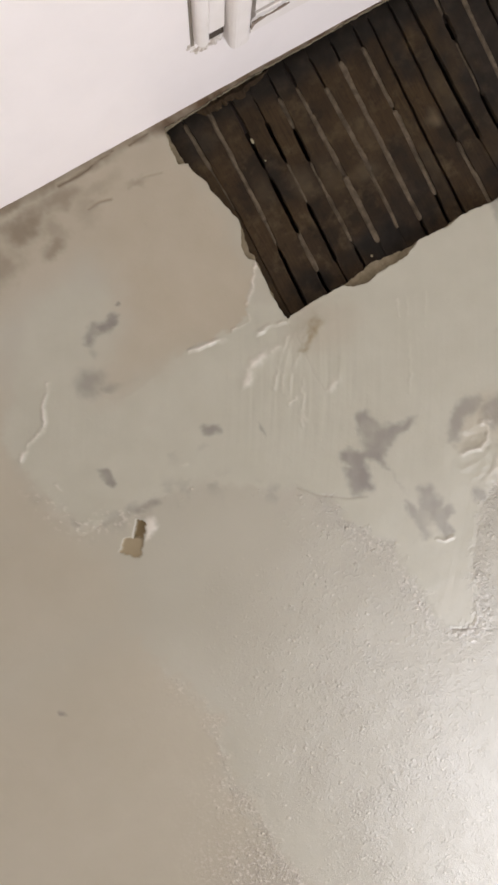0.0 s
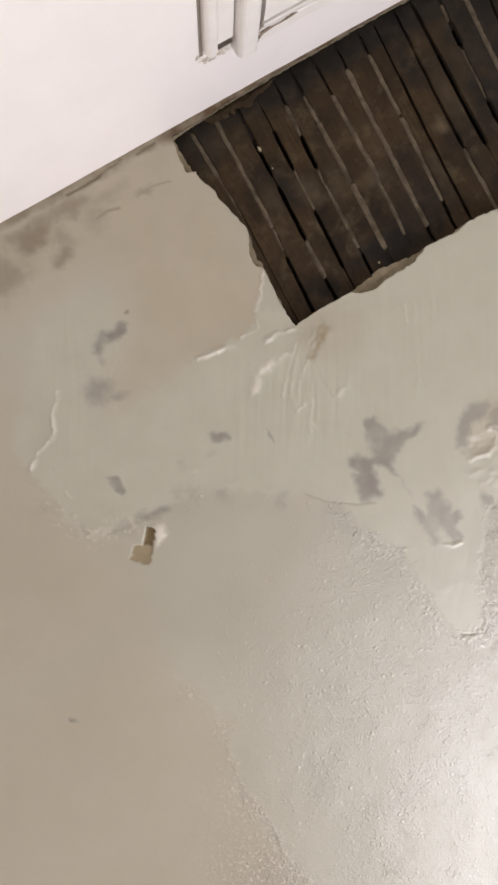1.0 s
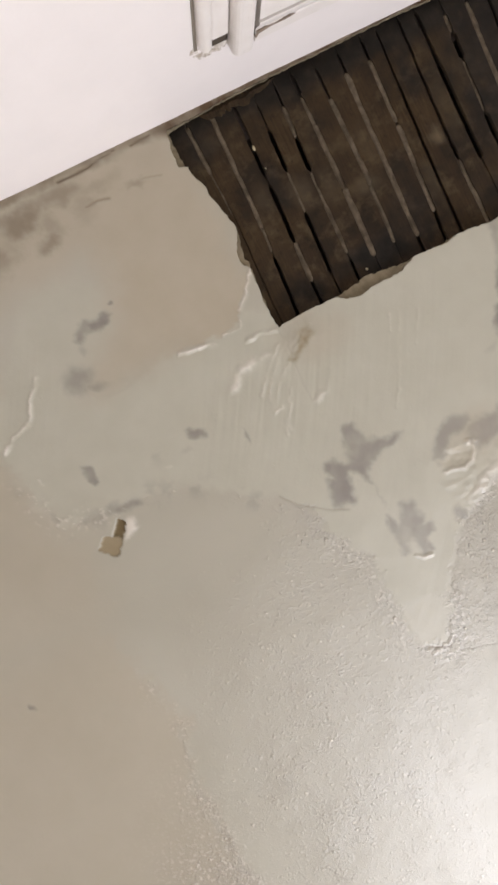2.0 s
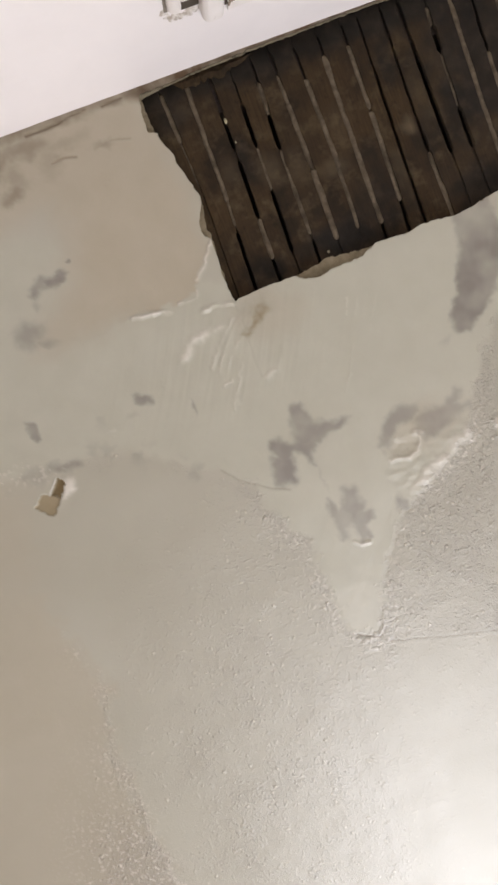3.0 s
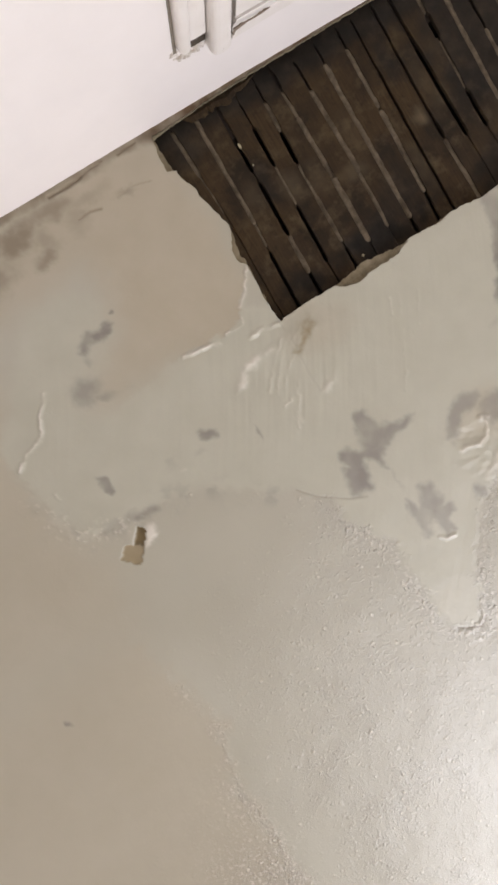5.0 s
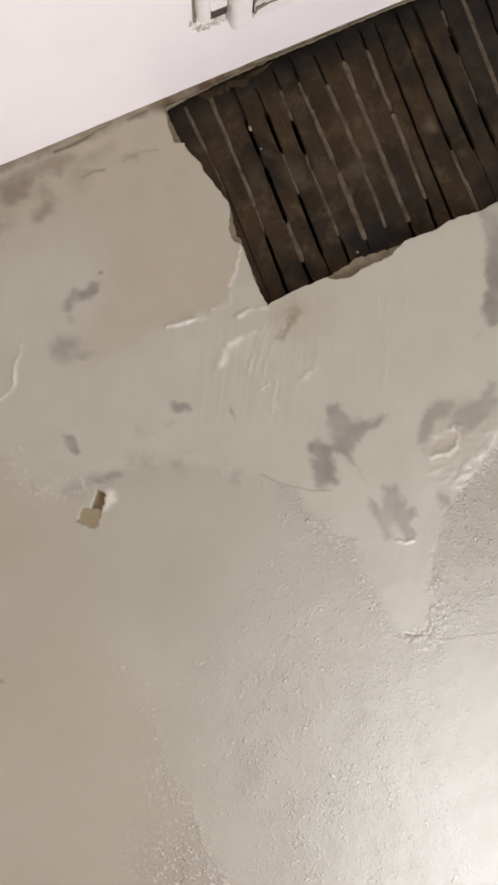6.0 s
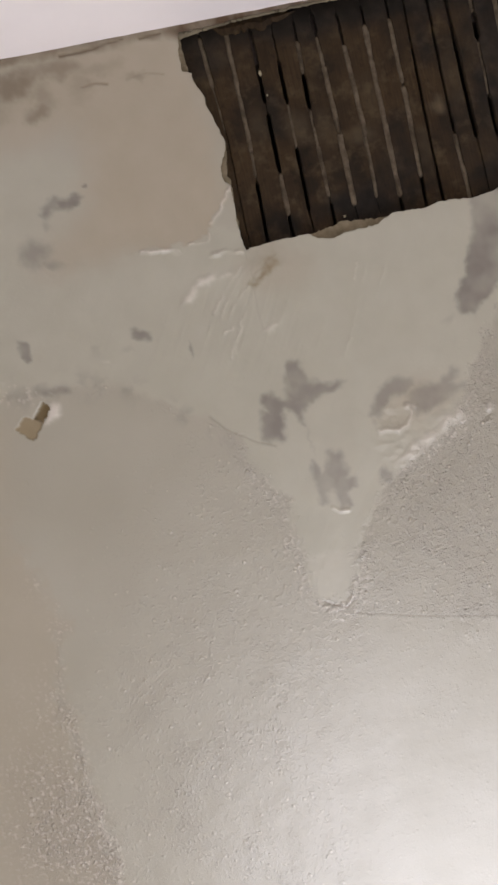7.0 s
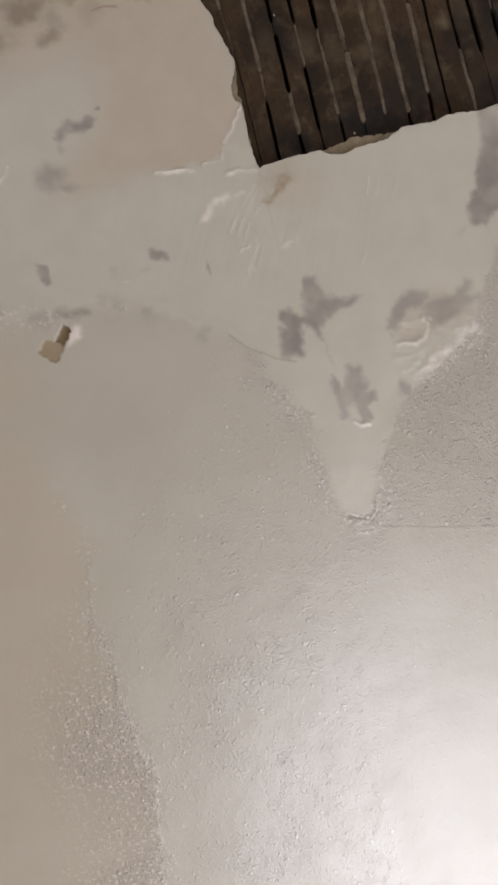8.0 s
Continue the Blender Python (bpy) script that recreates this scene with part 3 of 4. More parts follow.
        damp[near] = np.maximum(damp[near], much * blot * step(-1.5 * soft, 0.7 * soft, d))
    damp = np.maximum(damp, 0.34 * mottle)
    for x, y, rx, ry, much in ((-0.175, -0.532, 0.050, 0.026, 0.56), (-0.10, -0.545, 0.05, 0.02, 0.42), (-0.150, -0.476, 0.024, 0.013, 0.46), (-0.128, -0.500, 0.018, 0.028, 0.28),
                              (-0.060, -0.505, 0.02, 0.03, 0.2), (-0.03, -0.53, 0.04, 0.012, 0.22), (-0.26, -0.50, 0.06, 0.04, 0.4), (-0.238, -0.493, 0.03, 0.012, 0.4), (0.036, -0.506, 0.020, 0.008, 0.3), (-0.052, -0.508, 0.010, 0.014, 0.25), (0.19, -0.145, 0.04, 0.02, 0.15)):
        b = blob(wx, wy, x, y, rx, ry)
        grime = np.maximum(grime, much * step(-0.6, 0.9, b + 0.30 * fbm(X, Y, 34, 4, 111)))
    smear = to_line(wx, wy, [(0.197, -0.141), (0.172, -0.119), (0.155, -0.106)])
    smear = np.exp(-(smear / 0.0085) ** 2) * np.clip(0.92 + 0.35 * fbm(X, Y, 70, 3, 113), 0.5, 1.1)
    grime = np.maximum(grime, 0.22 * smear)
    # chipped paint
    bare = 0.55 * smear
    near = (abs(X + 0.27) < 0.1) & (abs(Y - 0.05) < 0.1)
    gx, gy = X[near] + 0.0028 * fbm(X[near], Y[near], 110, 3, 7), Y[near] + 0.0028 * fbm(X[near], Y[near], 110, 3, 8)
    deep = step(-0.001, 0.0012, region(gx, gy, [(-0.261, 0.016), (-0.249, 0.026), (-0.268, 0.050), (-0.282, 0.040)]))
    flat = step(-0.001, 0.0012, region(gx, gy, [(-0.282, 0.040), (-0.297, 0.032), (-0.318, 0.054), (-0.304, 0.065), (-0.305, 0.070), (-0.290, 0.078), (-0.266, 0.052)]))
    lip = step(-0.008, 0.008, region(gx, gy, [(-0.250, 0.024), (-0.233, 0.025), (-0.236, 0.044), (-0.264, 0.054)]))
    bare[near] = np.maximum(deep, 0.85 * flat)
    grime[near] = np.maximum(grime[near], 0.38 * deep)
    fresh[near] = np.maximum(fresh[near], 0.85 * lip * (1 - deep) * (1 - flat))
    h[near] += 0.002 * lip * (1 - deep) - 0.009 * deep - 0.0025 * flat

    rim = np.minimum.reduce([step(0, 0.05, X - x0), step(0, 0.05, x1 - X), step(0, 0.05, y1 - Y)])
    h = h * rim
    hole = ragged(HOLE, 0.004, 0.0035, 2.0)
    cx, cy = (X[:-1, :-1] + X[1:, 1:]) / 2, (Y[:-1, :-1] + Y[1:, 1:]) / 2
    gone = np.zeros(cx.shape, bool)
    some = (cx > 0.10) & (cy < -0.14)
    gone[some] = inside(cx[some], cy[some], hole)
    index = np.arange(nx * ny).reshape(ny, nx)
    quads = np.stack([index[:-1, :-1], index[1:, :-1], index[1:, 1:], index[:-1, 1:]], -1)
    keep = quads[~gone]
    used_in, used_out = np.zeros(nx * ny, bool), np.zeros(nx * ny, bool)
    used_in[keep.ravel()] = True
    used_out[quads[gone].ravel()] = True
    border = np.where(used_in & used_out)[0]
    V = np.stack([X.ravel(), Y.ravel(), H - h.ravel()], -1)
    ring = np.array(hole)
    nxt = np.roll(ring, -1, 0)
    for i in border:
        if V[i, 1] < WALL + 1e-6:
            continue
        d = nxt - ring
        t = np.clip(((V[i, :2] - ring) * d).sum(1) / ((d * d).sum(1) + 1e-12), 0, 1)
        q = ring + t[:, None] * d
        V[i, :2] = q[np.argmin(((q - V[i, :2]) ** 2).sum(1))]
    # broken face of the finish coat
    lookup = {}
    rimq, extra = [], []
    inner = np.zeros(nx * ny, bool)
    inner[border] = True
    seen = {}
    cand = keep[inner[keep].sum(1) >= 2]
    for q in cand:
        for a, b in zip(q, np.roll(q, -1)):
            if inner[a] and inner[b]:
                seen[(min(a, b), max(a, b))] = seen.get((min(a, b), max(a, b)), 0) + 1
    base = nx * ny
    for (a, b), count in seen.items():
        if count != 1:
            continue
        for v in (a, b):
            if v not in lookup:
                lookup[v] = base + len(extra)
                extra.append((V[v, 0], V[v, 1], H + 0.0065))
        rimq.append((a, b, lookup[b], lookup[a]))
    V = np.concatenate([V, np.array(extra)])
    faces = [keep, np.array(rimq)]
    # the rest of the ceiling round the worked part
    w, e, south = ROOM
    more = [(w, WALL, H), (x0, WALL, H), (x0, south, H), (w, south, H), (x1, WALL, H), (e, WALL, H), (e, south, H), (x1, south, H), (x0, y1, H), (x1, y1, H)]
    k = len(V)
    V = np.concatenate([V, np.array(more)])
    faces.append(np.array([(k, k + 3, k + 2, k + 1), (k + 4, k + 7, k + 6, k + 5), (k + 8, k + 2, k + 7, k + 9)]))
    F = np.concatenate(faces)
    used = np.zeros(len(V), bool)
    used[F.ravel()] = True
    remap = np.cumsum(used) - 1
    F = remap[F]
    me = bpy.data.meshes.new("ceiling")
    me.vertices.add(int(used.sum()))
    me.vertices.foreach_set("co", V[used].astype(np.float32).ravel())
    me.loops.add(F.size)
    me.loops.foreach_set("vertex_index", F.astype(np.int32).ravel())
    me.polygons.add(len(F))
    me.polygons.foreach_set("loop_start", np.arange(0, F.size, 4, dtype=np.int32))
    me.update(calc_edges=True)
    me.materials.append(PAINT)
    me.materials.append(COAT)
    me.shade_smooth()
    flags = np.zeros(len(F), np.int32)
    flags[len(keep):len(keep) + len(rimq)] = 1
    me.polygons.foreach_set("material_index", flags)
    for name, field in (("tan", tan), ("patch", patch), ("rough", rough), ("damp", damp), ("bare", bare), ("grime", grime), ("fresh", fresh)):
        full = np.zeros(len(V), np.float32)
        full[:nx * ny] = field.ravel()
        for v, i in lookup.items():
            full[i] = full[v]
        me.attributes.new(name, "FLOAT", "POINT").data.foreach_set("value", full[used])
    return tagged(new("ceiling", me), "grey-beige plaster ceiling with skim patch, stains and broken hole", "ceiling", "", "structure")


def coat_ring():
    """The sandy undercoat behind the finish, broken off a little closer in."""
    pts = ragged(COAT_HOLE, 0.0035, 0.004, 5.0)
    n = len(pts)
    verts, faces = [], []
    for i, (x, y) in enumerate(pts):
        (ax, ay), (bx, by) = pts[i - 1], pts[(i + 1) % n]
        out = Vector((-(by - ay), bx - ax)).normalized()
        k = 0.0012 * noise.noise((x * 120, y * 120, 3))
        far = 0.03
        ox, oy = x + out.x * far, max(y + out.y * far, WALL - 0.02)
        verts += [(ox, oy, H + 0.006), (x, y, H + 0.0062 + k), (x + out.x * 0.002, y + out.y * 0.002, H + 0.012), (x - out.x * 0.001, y - out.y * 0.001, LATH_Z + 0.004)]
        a, b = 4 * i, 4 * ((i + 1) % n)
        faces += [(a + j, b + j, b + j + 1, a + j + 1) for j in range(3)]
    ob = new("ceiling_undercoat", mesh_of("ceiling_undercoat", verts, faces, COAT, False))
    return tagged(ob, "sandy brown plaster undercoat at the broken edge", "plaster", "", "structure")


def dirt_shade_at(x, y):
    """Dirt and painted shade on lath ends and in patches; 0 to 1."""
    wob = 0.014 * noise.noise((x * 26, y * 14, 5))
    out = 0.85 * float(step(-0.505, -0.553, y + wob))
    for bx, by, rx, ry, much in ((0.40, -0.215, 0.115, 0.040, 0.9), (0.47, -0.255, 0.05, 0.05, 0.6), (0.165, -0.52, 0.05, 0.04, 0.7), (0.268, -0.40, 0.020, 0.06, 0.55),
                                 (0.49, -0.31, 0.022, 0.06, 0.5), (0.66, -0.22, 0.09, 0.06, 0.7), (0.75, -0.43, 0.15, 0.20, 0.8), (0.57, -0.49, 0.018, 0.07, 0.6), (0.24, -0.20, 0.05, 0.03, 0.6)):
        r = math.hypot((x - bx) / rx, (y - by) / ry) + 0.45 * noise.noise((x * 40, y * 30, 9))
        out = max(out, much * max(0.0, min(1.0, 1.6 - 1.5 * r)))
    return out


def pale_at(x, y):
    """Plaster dust left on the wood; 0 to 1."""
    out = 0.0
    for bx, by, rx, ry, much in ((0.572, -0.358, 0.011, 0.018, 0.95), (0.42, -0.335, 0.030, 0.022, 0.45), (0.532, -0.29, 0.016, 0.05, 0.25), (0.305, -0.37, 0.025, 0.035, 0.38),
                                 (0.45, -0.40, 0.02, 0.05, 0.18), (0.61, -0.40, 0.02, 0.07, 0.2), (0.235, -0.39, 0.018, 0.04, 0.25), (0.355, -0.36, 0.02, 0.04, 0.25)):
        r = math.hypot((x - bx) / rx, (y - by) / ry) + 0.5 * noise.noise((x * 55, y * 45, 17))
        out = max(out, much * max(0.0, min(1.0, 1.5 - 1.3 * r)))
    return out


def gap_mid(g, y):
    """Where the gap between two laths runs at y."""
    north, mid, south = g[0]
    return float(np.interp(y, (-0.56, -0.37, -0.20), (north, mid, south))) + 0.0009 * noise.noise((y * 30, north * 50, 1)) + 0.0005 * noise.noise((y * 95, north * 50, 2))


def gap_half(g, y):
    """Half the clear width of the gap at y: the laths all but touch between its runs."""
    wide = 0.0003
    for _, a, b, half in g[1]:
        wide = max(wide, half * float(step(a - 0.005, a + 0.003, y) * step(b + 0.005, b - 0.003, y)))
    return wide + 0.0004 * noise.noise((y * 60, g[0][0] * 80, 3))


def lath(left, right, seed, parent):
    """One riven lath between two gaps: a thin strip with uneven edges, a little twisted."""
    r = random.Random(seed)
    lift, twist, thick = r.uniform(-0.0010, 0.0014), r.uniform(-0.0010, 0.0010), 0.0075
    y0, y1, n = WALL - 0.015 + r.uniform(0, 0.004), -0.06, 130
    rows, verts, faces, soot, pale = [], [], [], [], []
    for i in range(n + 1):
        y = y0 + (y1 - y0) * i / n
        a, b = gap_mid(left, y) + gap_half(left, y), gap_mid(right, y) - gap_half(right, y)
        z = LATH_Z + lift + 0.0010 * noise.noise((y * 9, seed, 2))
        e, w = 0.0012, b - a
        ring = [(a, z + e - twist), (a + e, z - twist), (a + 0.33 * w, z - 0.0003 - twist / 3), (a + 0.67 * w, z - 0.0003 + twist / 3), (b - e, z + twist), (b, z + e + twist), (b, z + thick), (a, z + thick)]
        rows.append(range(len(verts), len(verts) + 8))
        for px, pz in ring:
            verts.append((px, y, pz))
            soot.append(dirt_shade_at(px, y))
            pale.append(pale_at(px, y))
    for p, q in zip(rows, rows[1:]):
        for j in range(8):
            faces.append((p[j], q[j], q[(j + 1) % 8], p[(j + 1) % 8]))
    faces += [tuple(rows[0]), tuple(rows[-1])[::-1]]
    me = mesh_of("lath", verts, faces, WOOD, False)
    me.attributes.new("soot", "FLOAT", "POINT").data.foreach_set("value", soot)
    me.attributes.new("pale", "FLOAT", "POINT").data.foreach_set("value", pale)
    ob = new("lath", me)
    ob.parent = parent
    return ob


def key(g, y0, y1, half, seed, parent):
    """Plaster squeezed up between two laths."""
    bm = bmesh.new()
    n = max(6, int((y1 - y0) / 0.004))
    rows = []
    for i in range(n + 1):
        y = y0 + (y1 - y0) * i / n
        end = min(1.0, 110 * (y - y0) + 0.55, 110 * (y1 - y) + 0.55)
        w = (half + 0.0007) * end * (1 + 0.22 * noise.noise((y * 45, seed, 1)) + 0.22 * noise.noise((y * 170, seed, 8)))
        c = gap_mid(g, y) + 0.0005 * noise.noise((y * 50, seed, 7))
        z = LATH_Z + 0.0004 + 0.0022 * noise.noise((y * 28, seed, 3)) + 0.0008 * noise.noise((y * 120, seed, 6))
        rows.append([bm.verts.new(p) for p in ((c - w - 0.001, y, z + 0.007), (c - w, y, z + 0.0012), (c, y, z), (c + w, y, z + 0.0012), (c + w + 0.001, y, z + 0.007))])
    for p, q in zip(rows, rows[1:]):
        for j in range(4):
            bm.faces.new((p[j], p[j + 1], q[j + 1], q[j]))
        bm.faces.new((p[4], p[0], q[0], q[4]))
    bm.faces.new(rows[0])
    bm.faces.new(rows[-1][::-1])
    bmesh.ops.recalc_face_normals(bm, faces=bm.faces[:])
    for f in bm.faces:
        f.smooth = True
    return part("plaster_key", bm, KEY, parent, "grey-brown plaster strip between laths")


# ---- structure ----
ceiling_sheet()
coat_ring()
w, e, south = ROOM
# added unseen lid over the void, so open gaps stay dark
slab("subfloor", (w, WALL - 0.3, 2.90), (e, south, 2.93), BOARD, "unseen dark boards added above the laths", "boards")
slab("wall_north", (w, WALL - 0.12, 0), (e, WALL, H + 0.0), WHITE, "white painted plaster wall below the ceiling", "wall")
slab("wall_south", (w, south, 0), (e, south + 0.12, 2.93), WHITE, "plain white painted wall", "wall")
slab("wall_east", (e, WALL - 0.3, 0), (e + 0.12, south, 2.93), WHITE, "plain white painted wall", "wall")
slab("wall_west", (w - 0.12, WALL - 0.3, 0), (w, south, 2.93), WHITE, "plain white painted wall", "wall")
slab("wall_north_backing", (w, WALL - 0.34, H - 0.1), (e, WALL - 0.30, 2.93), BOARD, "dark boards closing the ceiling void", "boards")
slab("floor", (w, WALL - 0.12, -0.1), (e, south, 0), FLOOR, "plain brown wooden floor boards", "floor")

# ---- lathwork in the hole ----
lathwork = tagged(new("lathwork"), "dark brown wooden laths exposed in the broken ceiling hole", "laths")
lathwork.location = (0, 0, 0)
# each gap: where it runs at the wall, half way and at the far edge, and its runs, open or plugged with plaster, with half their width
WIDE = 0.0039
GAPS = [
    ((0.080, 0.082, 0.084), [("open", -0.56, -0.2, WIDE)]),
    ((0.122, 0.126, 0.128), [("open", -0.56, -0.2, WIDE)]),
    ((0.164, 0.172, 0.168), [("plug", -0.562, -0.470, 0.0038), ("plug", -0.470, -0.39, 0.0012)]),
    ((0.212, 0.210, 0.203), [("plug", -0.560, -0.345, 0.0038), ("plug", -0.345, -0.300, 0.0024), ("open", -0.288, -0.16, 0.0036)]),
    ((0.257, 0.255, 0.251), [("open", -0.560, -0.428, 0.0034), ("open", -0.405, -0.300, 0.0040), ("plug", -0.296, -0.220, 0.0036), ("open", -0.217, -0.16, 0.0032)]),
    ((0.297, 0.294, 0.290), [("open", -0.540, -0.500, 0.0018), ("open", -0.495, -0.420, 0.0042), ("plug", -0.416, -0.338, 0.0019), ("open", -0.334, -0.220, 0.0040), ("open", -0.22, -0.16, 0.0016)]),
    ((0.339, 0.333, 0.333), [("open", -0.556, -0.526, 0.0022), ("plug", -0.524, -0.466, 0.0040), ("open", -0.462, -0.402, 0.0044), ("plug", -0.398, -0.330, 0.0018), ("plug", -0.332, -0.238, 0.0032), ("open", -0.224, -0.18, 0.0030)]),
    ((0.375, 0.378, 0.377), [("open", -0.566, -0.530, 0.0036), ("plug", -0.524, -0.470, 0.0026), ("plug", -0.470, -0.345, 0.0036), ("plug", -0.345, -0.212, 0.0046)]),
    ((0.420, 0.425, 0.420), [("open", -0.556, -0.504, 0.0030), ("plug", -0.500, -0.330, 0.0044), ("plug", -0.33, -0.218, 0.0034)]),
    ((0.468, 0.466, 0.465), [("open", -0.562, -0.530, 0.0026), ("plug", -0.528, -0.210, 0.0042), ("open", -0.208, -0.16, 0.0034)]),
    ((0.516, 0.515, 0.511), [("open", -0.566, -0.533, 0.0026), ("plug", -0.531, -0.412, 0.0040), ("plug", -0.406, -0.238, 0.0046), ("open", -0.236, -0.16, 0.0036)]),
    ((0.548, 0.545, 0.544), [("open", -0.570, -0.470, 0.0026), ("open", -0.470, -0.16, 0.0036)]),
    ((0.593, 0.591, 0.596), [("open", -0.570, -0.500, 0.0022), ("open", -0.495, -0.335, 0.0022), ("open", -0.335, -0.306, 0.0036), ("plug", -0.302, -0.15, 0.0036)]),
    ((0.627, 0.631, 0.635), [("open", -0.570, -0.470, 0.0036), ("open", -0.470, -0.288, 0.0046)]),
    ((0.676, 0.672, 0.676), [("plug", -0.545, -0.514, 0.0034), ("open", -0.510, -0.464, 0.0050), ("plug", -0.458, -0.362, 0.0018), ("open", -0.356, -0.285, 0.0042)]),
    ((0.722, 0.718, 0.720), [("plug", -0.550, -0.200, 0.0040)]),
    ((0.762, 0.758, 0.760), [("open", -0.560, -0.440, 0.0034), ("plug", -0.435, -0.25, 0.0036)]),
    ((0.806, 0.804, 0.803), [("plug", -0.52, -0.25, 0.0036)]),
    ((0.850, 0.848, 0.846), [("open", -0.55, -0.30, 0.0032)]),
    ((0.893, 0.892, 0.890), [("plug", -0.55, -0.20, 0.0036)]),
    ((0.937, 0.936, 0.935), [("open", -0.55, -0.20, 0.0034)]),
    ((0.982, 0.980, 0.980), [("open", -0.55, -0.20, 0.0034)])]
for i, (a, b) in enumerate(zip(GAPS, GAPS[1:])):
    lath(a, b, 11.3 + 3.7 * i, lathwork)
for i, g in enumerate(GAPS):
    for j, (kind, a, b, half) in enumerate(g[1]):
        if kind == "plug":
            key(g, a, b, half, 5.1 + 2.3 * i + 7.7 * j, lathwork)


def splinter(parent):
    """A torn strip of wood along the wall, thin at its ends."""
    bm = bmesh.new()
    rows, n = [], 40
    for i in range(n + 1):
        t = i / n
        x = 0.185 + 0.160 * t
        full = min(1.0, 7 * t + 0.08, 3 * (1 - t) + 0.05)
        a = WALL + 0.002
        b = a + 0.022 * full * (0.85 + 0.5 * noise.noise((x * 45, 2, 0)) + 0.3 * noise.noise((x * 160, 5, 0)))
        z = LATH_Z - 0.001 - 0.0035 * full + 0.0018 * noise.noise((x * 70, 8, 0))
        rows.append([bm.verts.new(p) for p in ((x, a, z), (x, (a + b) / 2, z - 0.0012), (x, b, z + 0.002), (x, b, LATH_Z - 0.0003), (x, a, LATH_Z - 0.0003))])
    for p, q in zip(rows, rows[1:]):
        for j in range(5):
            bm.faces.new((p[j], p[(j + 1) % 5], q[(j + 1) % 5], q[j]))
    bm.faces.new(rows[0])
    bm.faces.new(rows[-1][::-1])
    bmesh.ops.recalc_face_normals(bm, faces=bm.faces[:])
    return part("batten", bm, WOOD, parent, "dark splintered batten along the wall")


splinter(lathwork)
# added backing: keeps the gaps at the lath ends dark brown
part("wall_plate", box_bm((0.10, WALL - 0.12, LATH_Z + 0.010), (0.99, -0.50, LATH_Z + 0.10), 0.002), BOARD, lathwork, "added dark backing above the lath ends")

# ---- door casing on the white wall ----
def profile_bar(pts, axis, a, b, caps=True):
    """A moulded bar: an outline across, drawn out along x or z."""
    bm = bmesh.new()
    n = 24
    rows = []
    for i in range(n + 1):
        t = a + (b - a) * i / n
        ring = []
        for u, v in pts:
            u += 0.0007 * noise.noise((t * 30, u * 90, v * 90))
            v += 0.0007 * noise.noise((t * 30, v * 90, u * 90 + 5))
            ring.append(bm.verts.new((u, WALL + v, t) if axis == "z" else (t, WALL + v, u)))
        rows.append(ring)
    k = len(pts)
    for p, q in zip(rows, rows[1:]):
        for j in range(k):
            bm.faces.new((p[j], p[(j + 1) % k], q[(j + 1) % k], q[j]))
    bm.faces.new(rows[0])
    bm.faces.new(rows[-1][::-1])
    bmesh.ops.recalc_face_normals(bm, faces=bm.faces[:])
    return bm


def half_round(x0, x1, deep):
    c, r = (x0 + x1) / 2, (x1 - x0) / 2
    return [(x0, -0.002)] + [(c - r * math.cos(math.pi * i / 10), deep - r * 0.9 + r * 0.9 * math.sin(math.pi * i / 10)) for i in range(11)] + [(x1, -0.002)]


def rounded(x0, x1, deep, r=0.005):
    out = [(x0, -0.002)]
    for cx, s in ((x0 + r, 180), (x1 - r, 90)):
        out += [(cx + r * math.cos(radians(s - 22.5 * i)), deep - r + r * math.sin(radians(s - 22.5 * i))) for i in range(5)]
    return out + [(x1, -0.002)]


casing = tagged(new("door_casing"), "white gloss painted old wooden door casing with chipped corners", "door casing")
casing.location = (0, 0, 0)
part("outer_bead", profile_bar(half_round(0.199, 0.2195, 0.019), "z", 0, 2.521), GLOSS, casing)
# thin strip coloured like the shade beside the bead
part("side_shade", box_bm((0.1945, WALL - 0.004, 0), (0.2000, WALL + 0.0014, 2.538)), GAP_SHADE, casing, "grey strip standing for the shade beside the bead")
part("backing_board", profile_bar(rounded(0.220, 0.2485, 0.009, 0.004), "z", 0, 2.517), GLOSS, casing)
# solid block coloured as dark as the shade inside the hollow
part("cavity_shade", box_bm((0.2215, WALL - 0.004, 2.38), (0.2505, WALL + 0.0022, 2.544), 0.001), HOLE_DARK, casing, "block coloured dark for the hollow at the board end")
part("stile", profile_bar(rounded(0.2495, 0.2845, 0.027, 0.011), "z", 0, 2.553), GLOSS, casing)
part("joint_gap", box_bm((0.2825, WALL - 0.004, 0.02), (0.2960, WALL + 0.0025, 2.566)), HOLE_DARK, casing, "dark open joint beside the stile")
part("head_board", profile_bar(rounded(2.5495, 2.576, 0.006, 0.003), "x", 0.2955, 1.25), GLOSS, casing)
part("head_gap", box_bm((0.288, WALL - 0.004, 2.40), (1.24, WALL + 0.0022, 2.551)), HOLE_DARK, casing, "dark crack under the head board")
part("head_moulding", profile_bar([(2.516, -0.002), (2.516, 0.016), (2.521, 0.0165), (2.527, 0.0135), (2.534, 0.0095), (2.541, 0.007), (2.546, 0.006), (2.546, -0.002)], "x", 0.2950, 1.25), GLOSS, casing)
part("head_rail", profile_bar(rounded(2.38, 2.5135, 0.015, 0.004), "x", 0.2945, 1.25), GLOSS, casing)


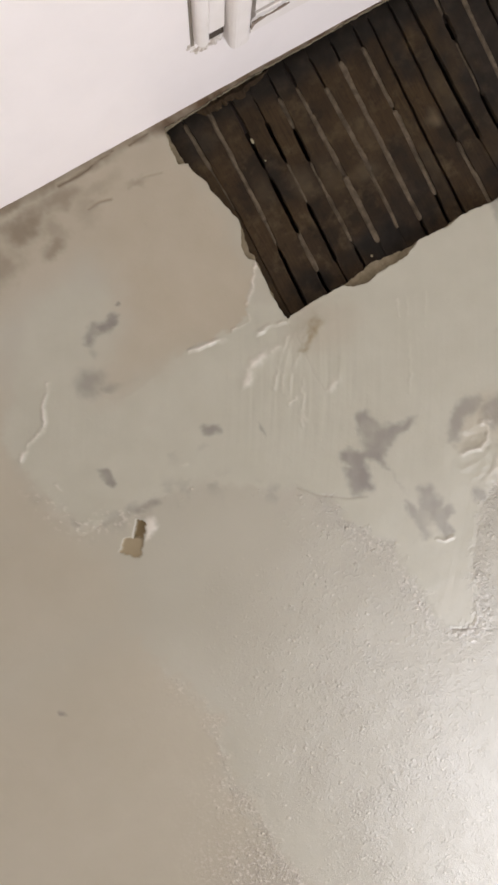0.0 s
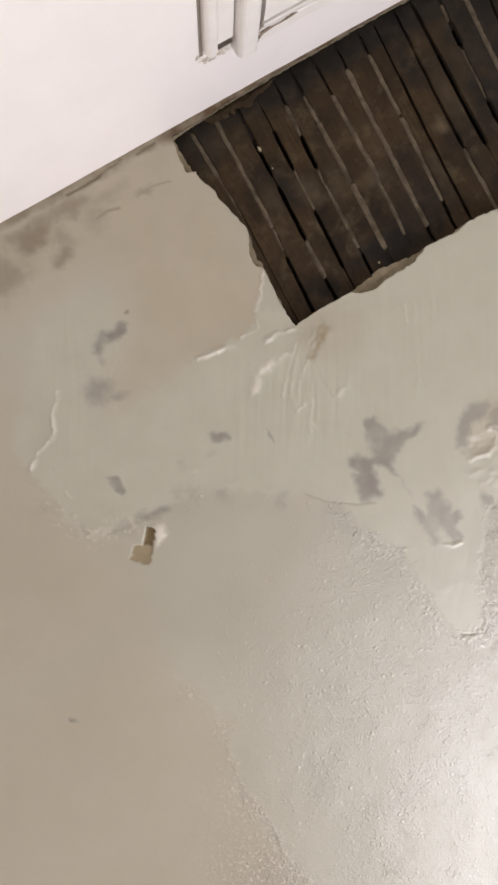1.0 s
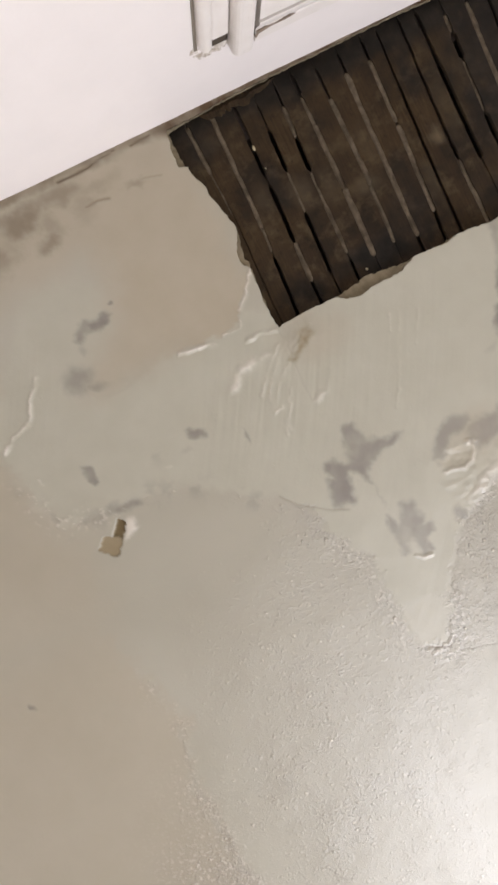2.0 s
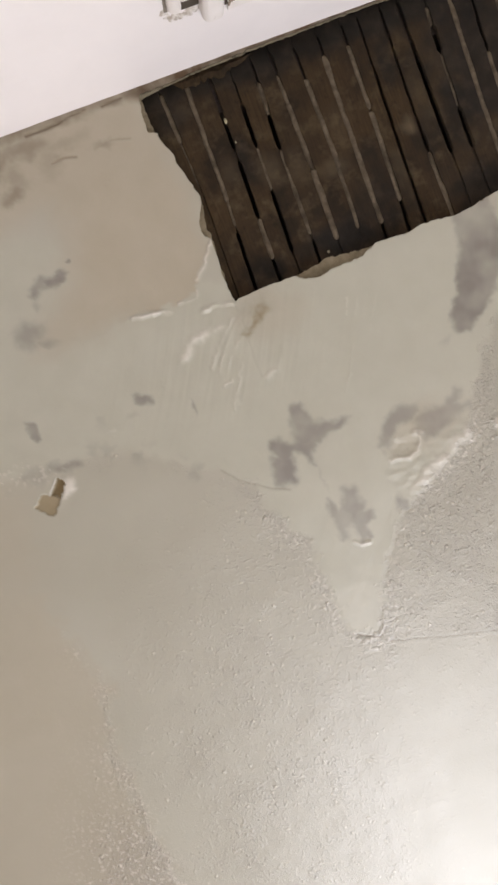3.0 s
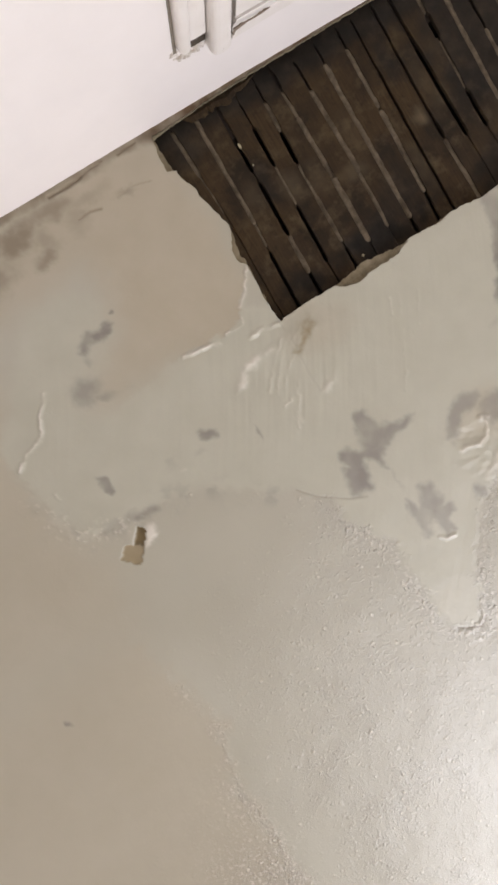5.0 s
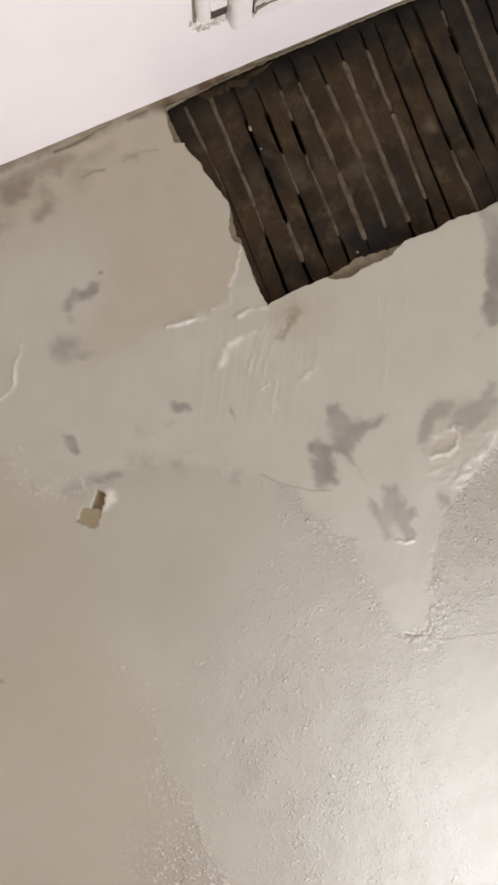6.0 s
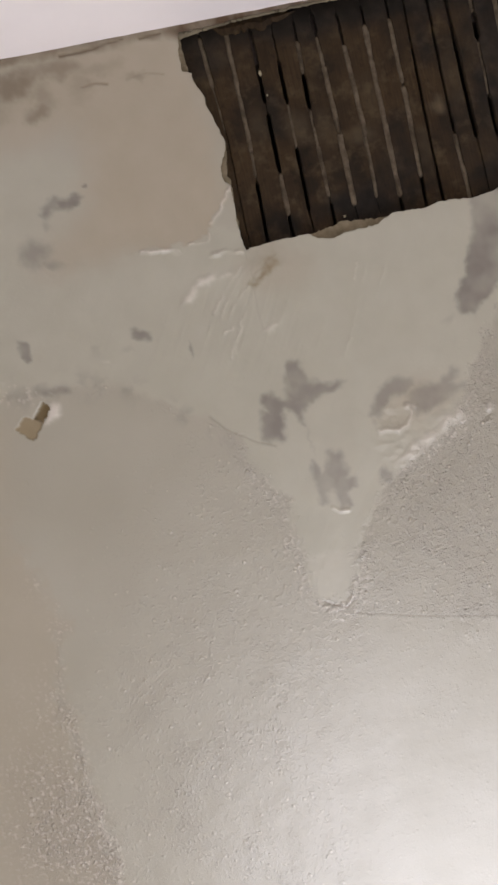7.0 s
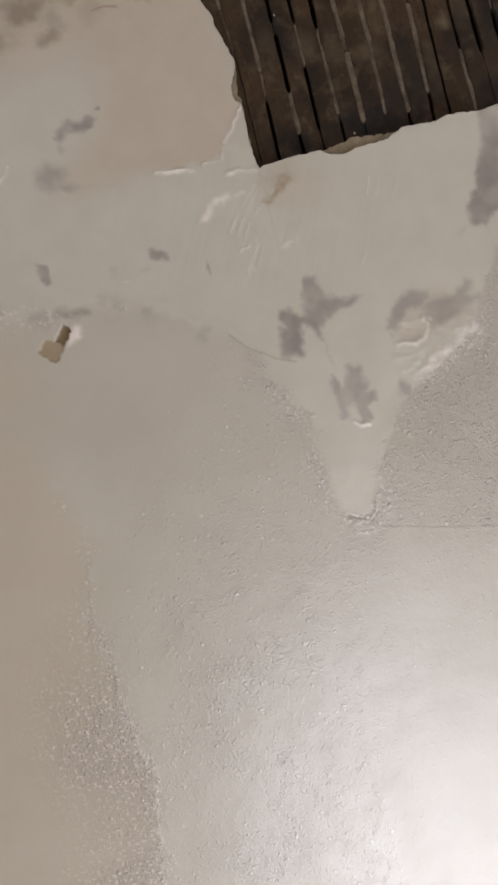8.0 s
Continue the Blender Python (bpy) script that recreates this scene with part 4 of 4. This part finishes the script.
def filler(parent):
    """Lumps of old filler and paint round the ends of the uprights."""
    bm = bmesh.new()
    for x, z, r in ((0.1955, 2.540, 0.0075), (0.199, 2.552, 0.0055), (0.209, 2.557, 0.008), (0.220, 2.560, 0.007), (0.231, 2.556, 0.009), (0.243, 2.554, 0.007), (0.236, 2.547, 0.004)):
        made = bmesh.ops.create_icosphere(bm, subdivisions=3, radius=r, matrix=Matrix.Translation((x, WALL, z)))
        for v in made["verts"]:
            v.co.y = WALL + (v.co.y - WALL) * 0.22
            v.co += v.normal * r * 0.45 * noise.noise(v.co * 190)
    for f in bm.faces:
        f.smooth = True
    return part("filler", bm, CRUMB, parent, "crumbling dirty white filler at the ends")


def peeled(parent):
    """Bare wood where the paint has flaked from the head board's edge."""
    pts = ragged([(0.2962, 2.5502), (0.362, 2.5502), (0.345, 2.5535), (0.322, 2.5530), (0.301, 2.5580), (0.2962, 2.5660)], 0.002, 0.0016, 7.0)
    bm = bmesh.new()
    front = bm.faces.new([bm.verts.new((x, WALL + 0.0068, z)) for x, z in pts])
    bmesh.ops.triangulate(bm, faces=[front])
    made = bmesh.ops.extrude_face_region(bm, geom=bm.faces[:])
    for v in made["geom"]:
        if isinstance(v, bmesh.types.BMVert):
            v.co.y = WALL + 0.001
    bmesh.ops.recalc_face_normals(bm, faces=bm.faces[:])
    return part("peeled_edge", bm, BARE, parent, "bare brown wood where paint has flaked")


filler(casing)
peeled(casing)


def dab(x, y, rx, ry, seed, parent):
    """A thin smear of plaster left on a lath."""
    bm = bmesh.new()
    made = bmesh.ops.create_icosphere(bm, subdivisions=3, radius=1, matrix=Matrix.Identity(4))
    for v in made["verts"]:
        k = 1 + 0.35 * noise.noise((v.co.x * 2, v.co.y * 2, seed))
        v.co = Vector((x + v.co.x * rx * k, y + v.co.y * ry * k, LATH_Z + 0.0006 + v.co.z * 0.0014))
    for f in bm.faces:
        f.smooth = True
    return part("plaster_smear", bm, SMEAR, parent, "pale plaster smear on the wood")


for n, (x, y, rx, ry) in enumerate(((0.258, -0.479, 0.0028, 0.0055), (0.353, -0.196, 0.0026, 0.0026), (0.262, -0.438, 0.0016, 0.0022))):
    dab(x, y, rx, ry, 3.3 * n, lathwork)
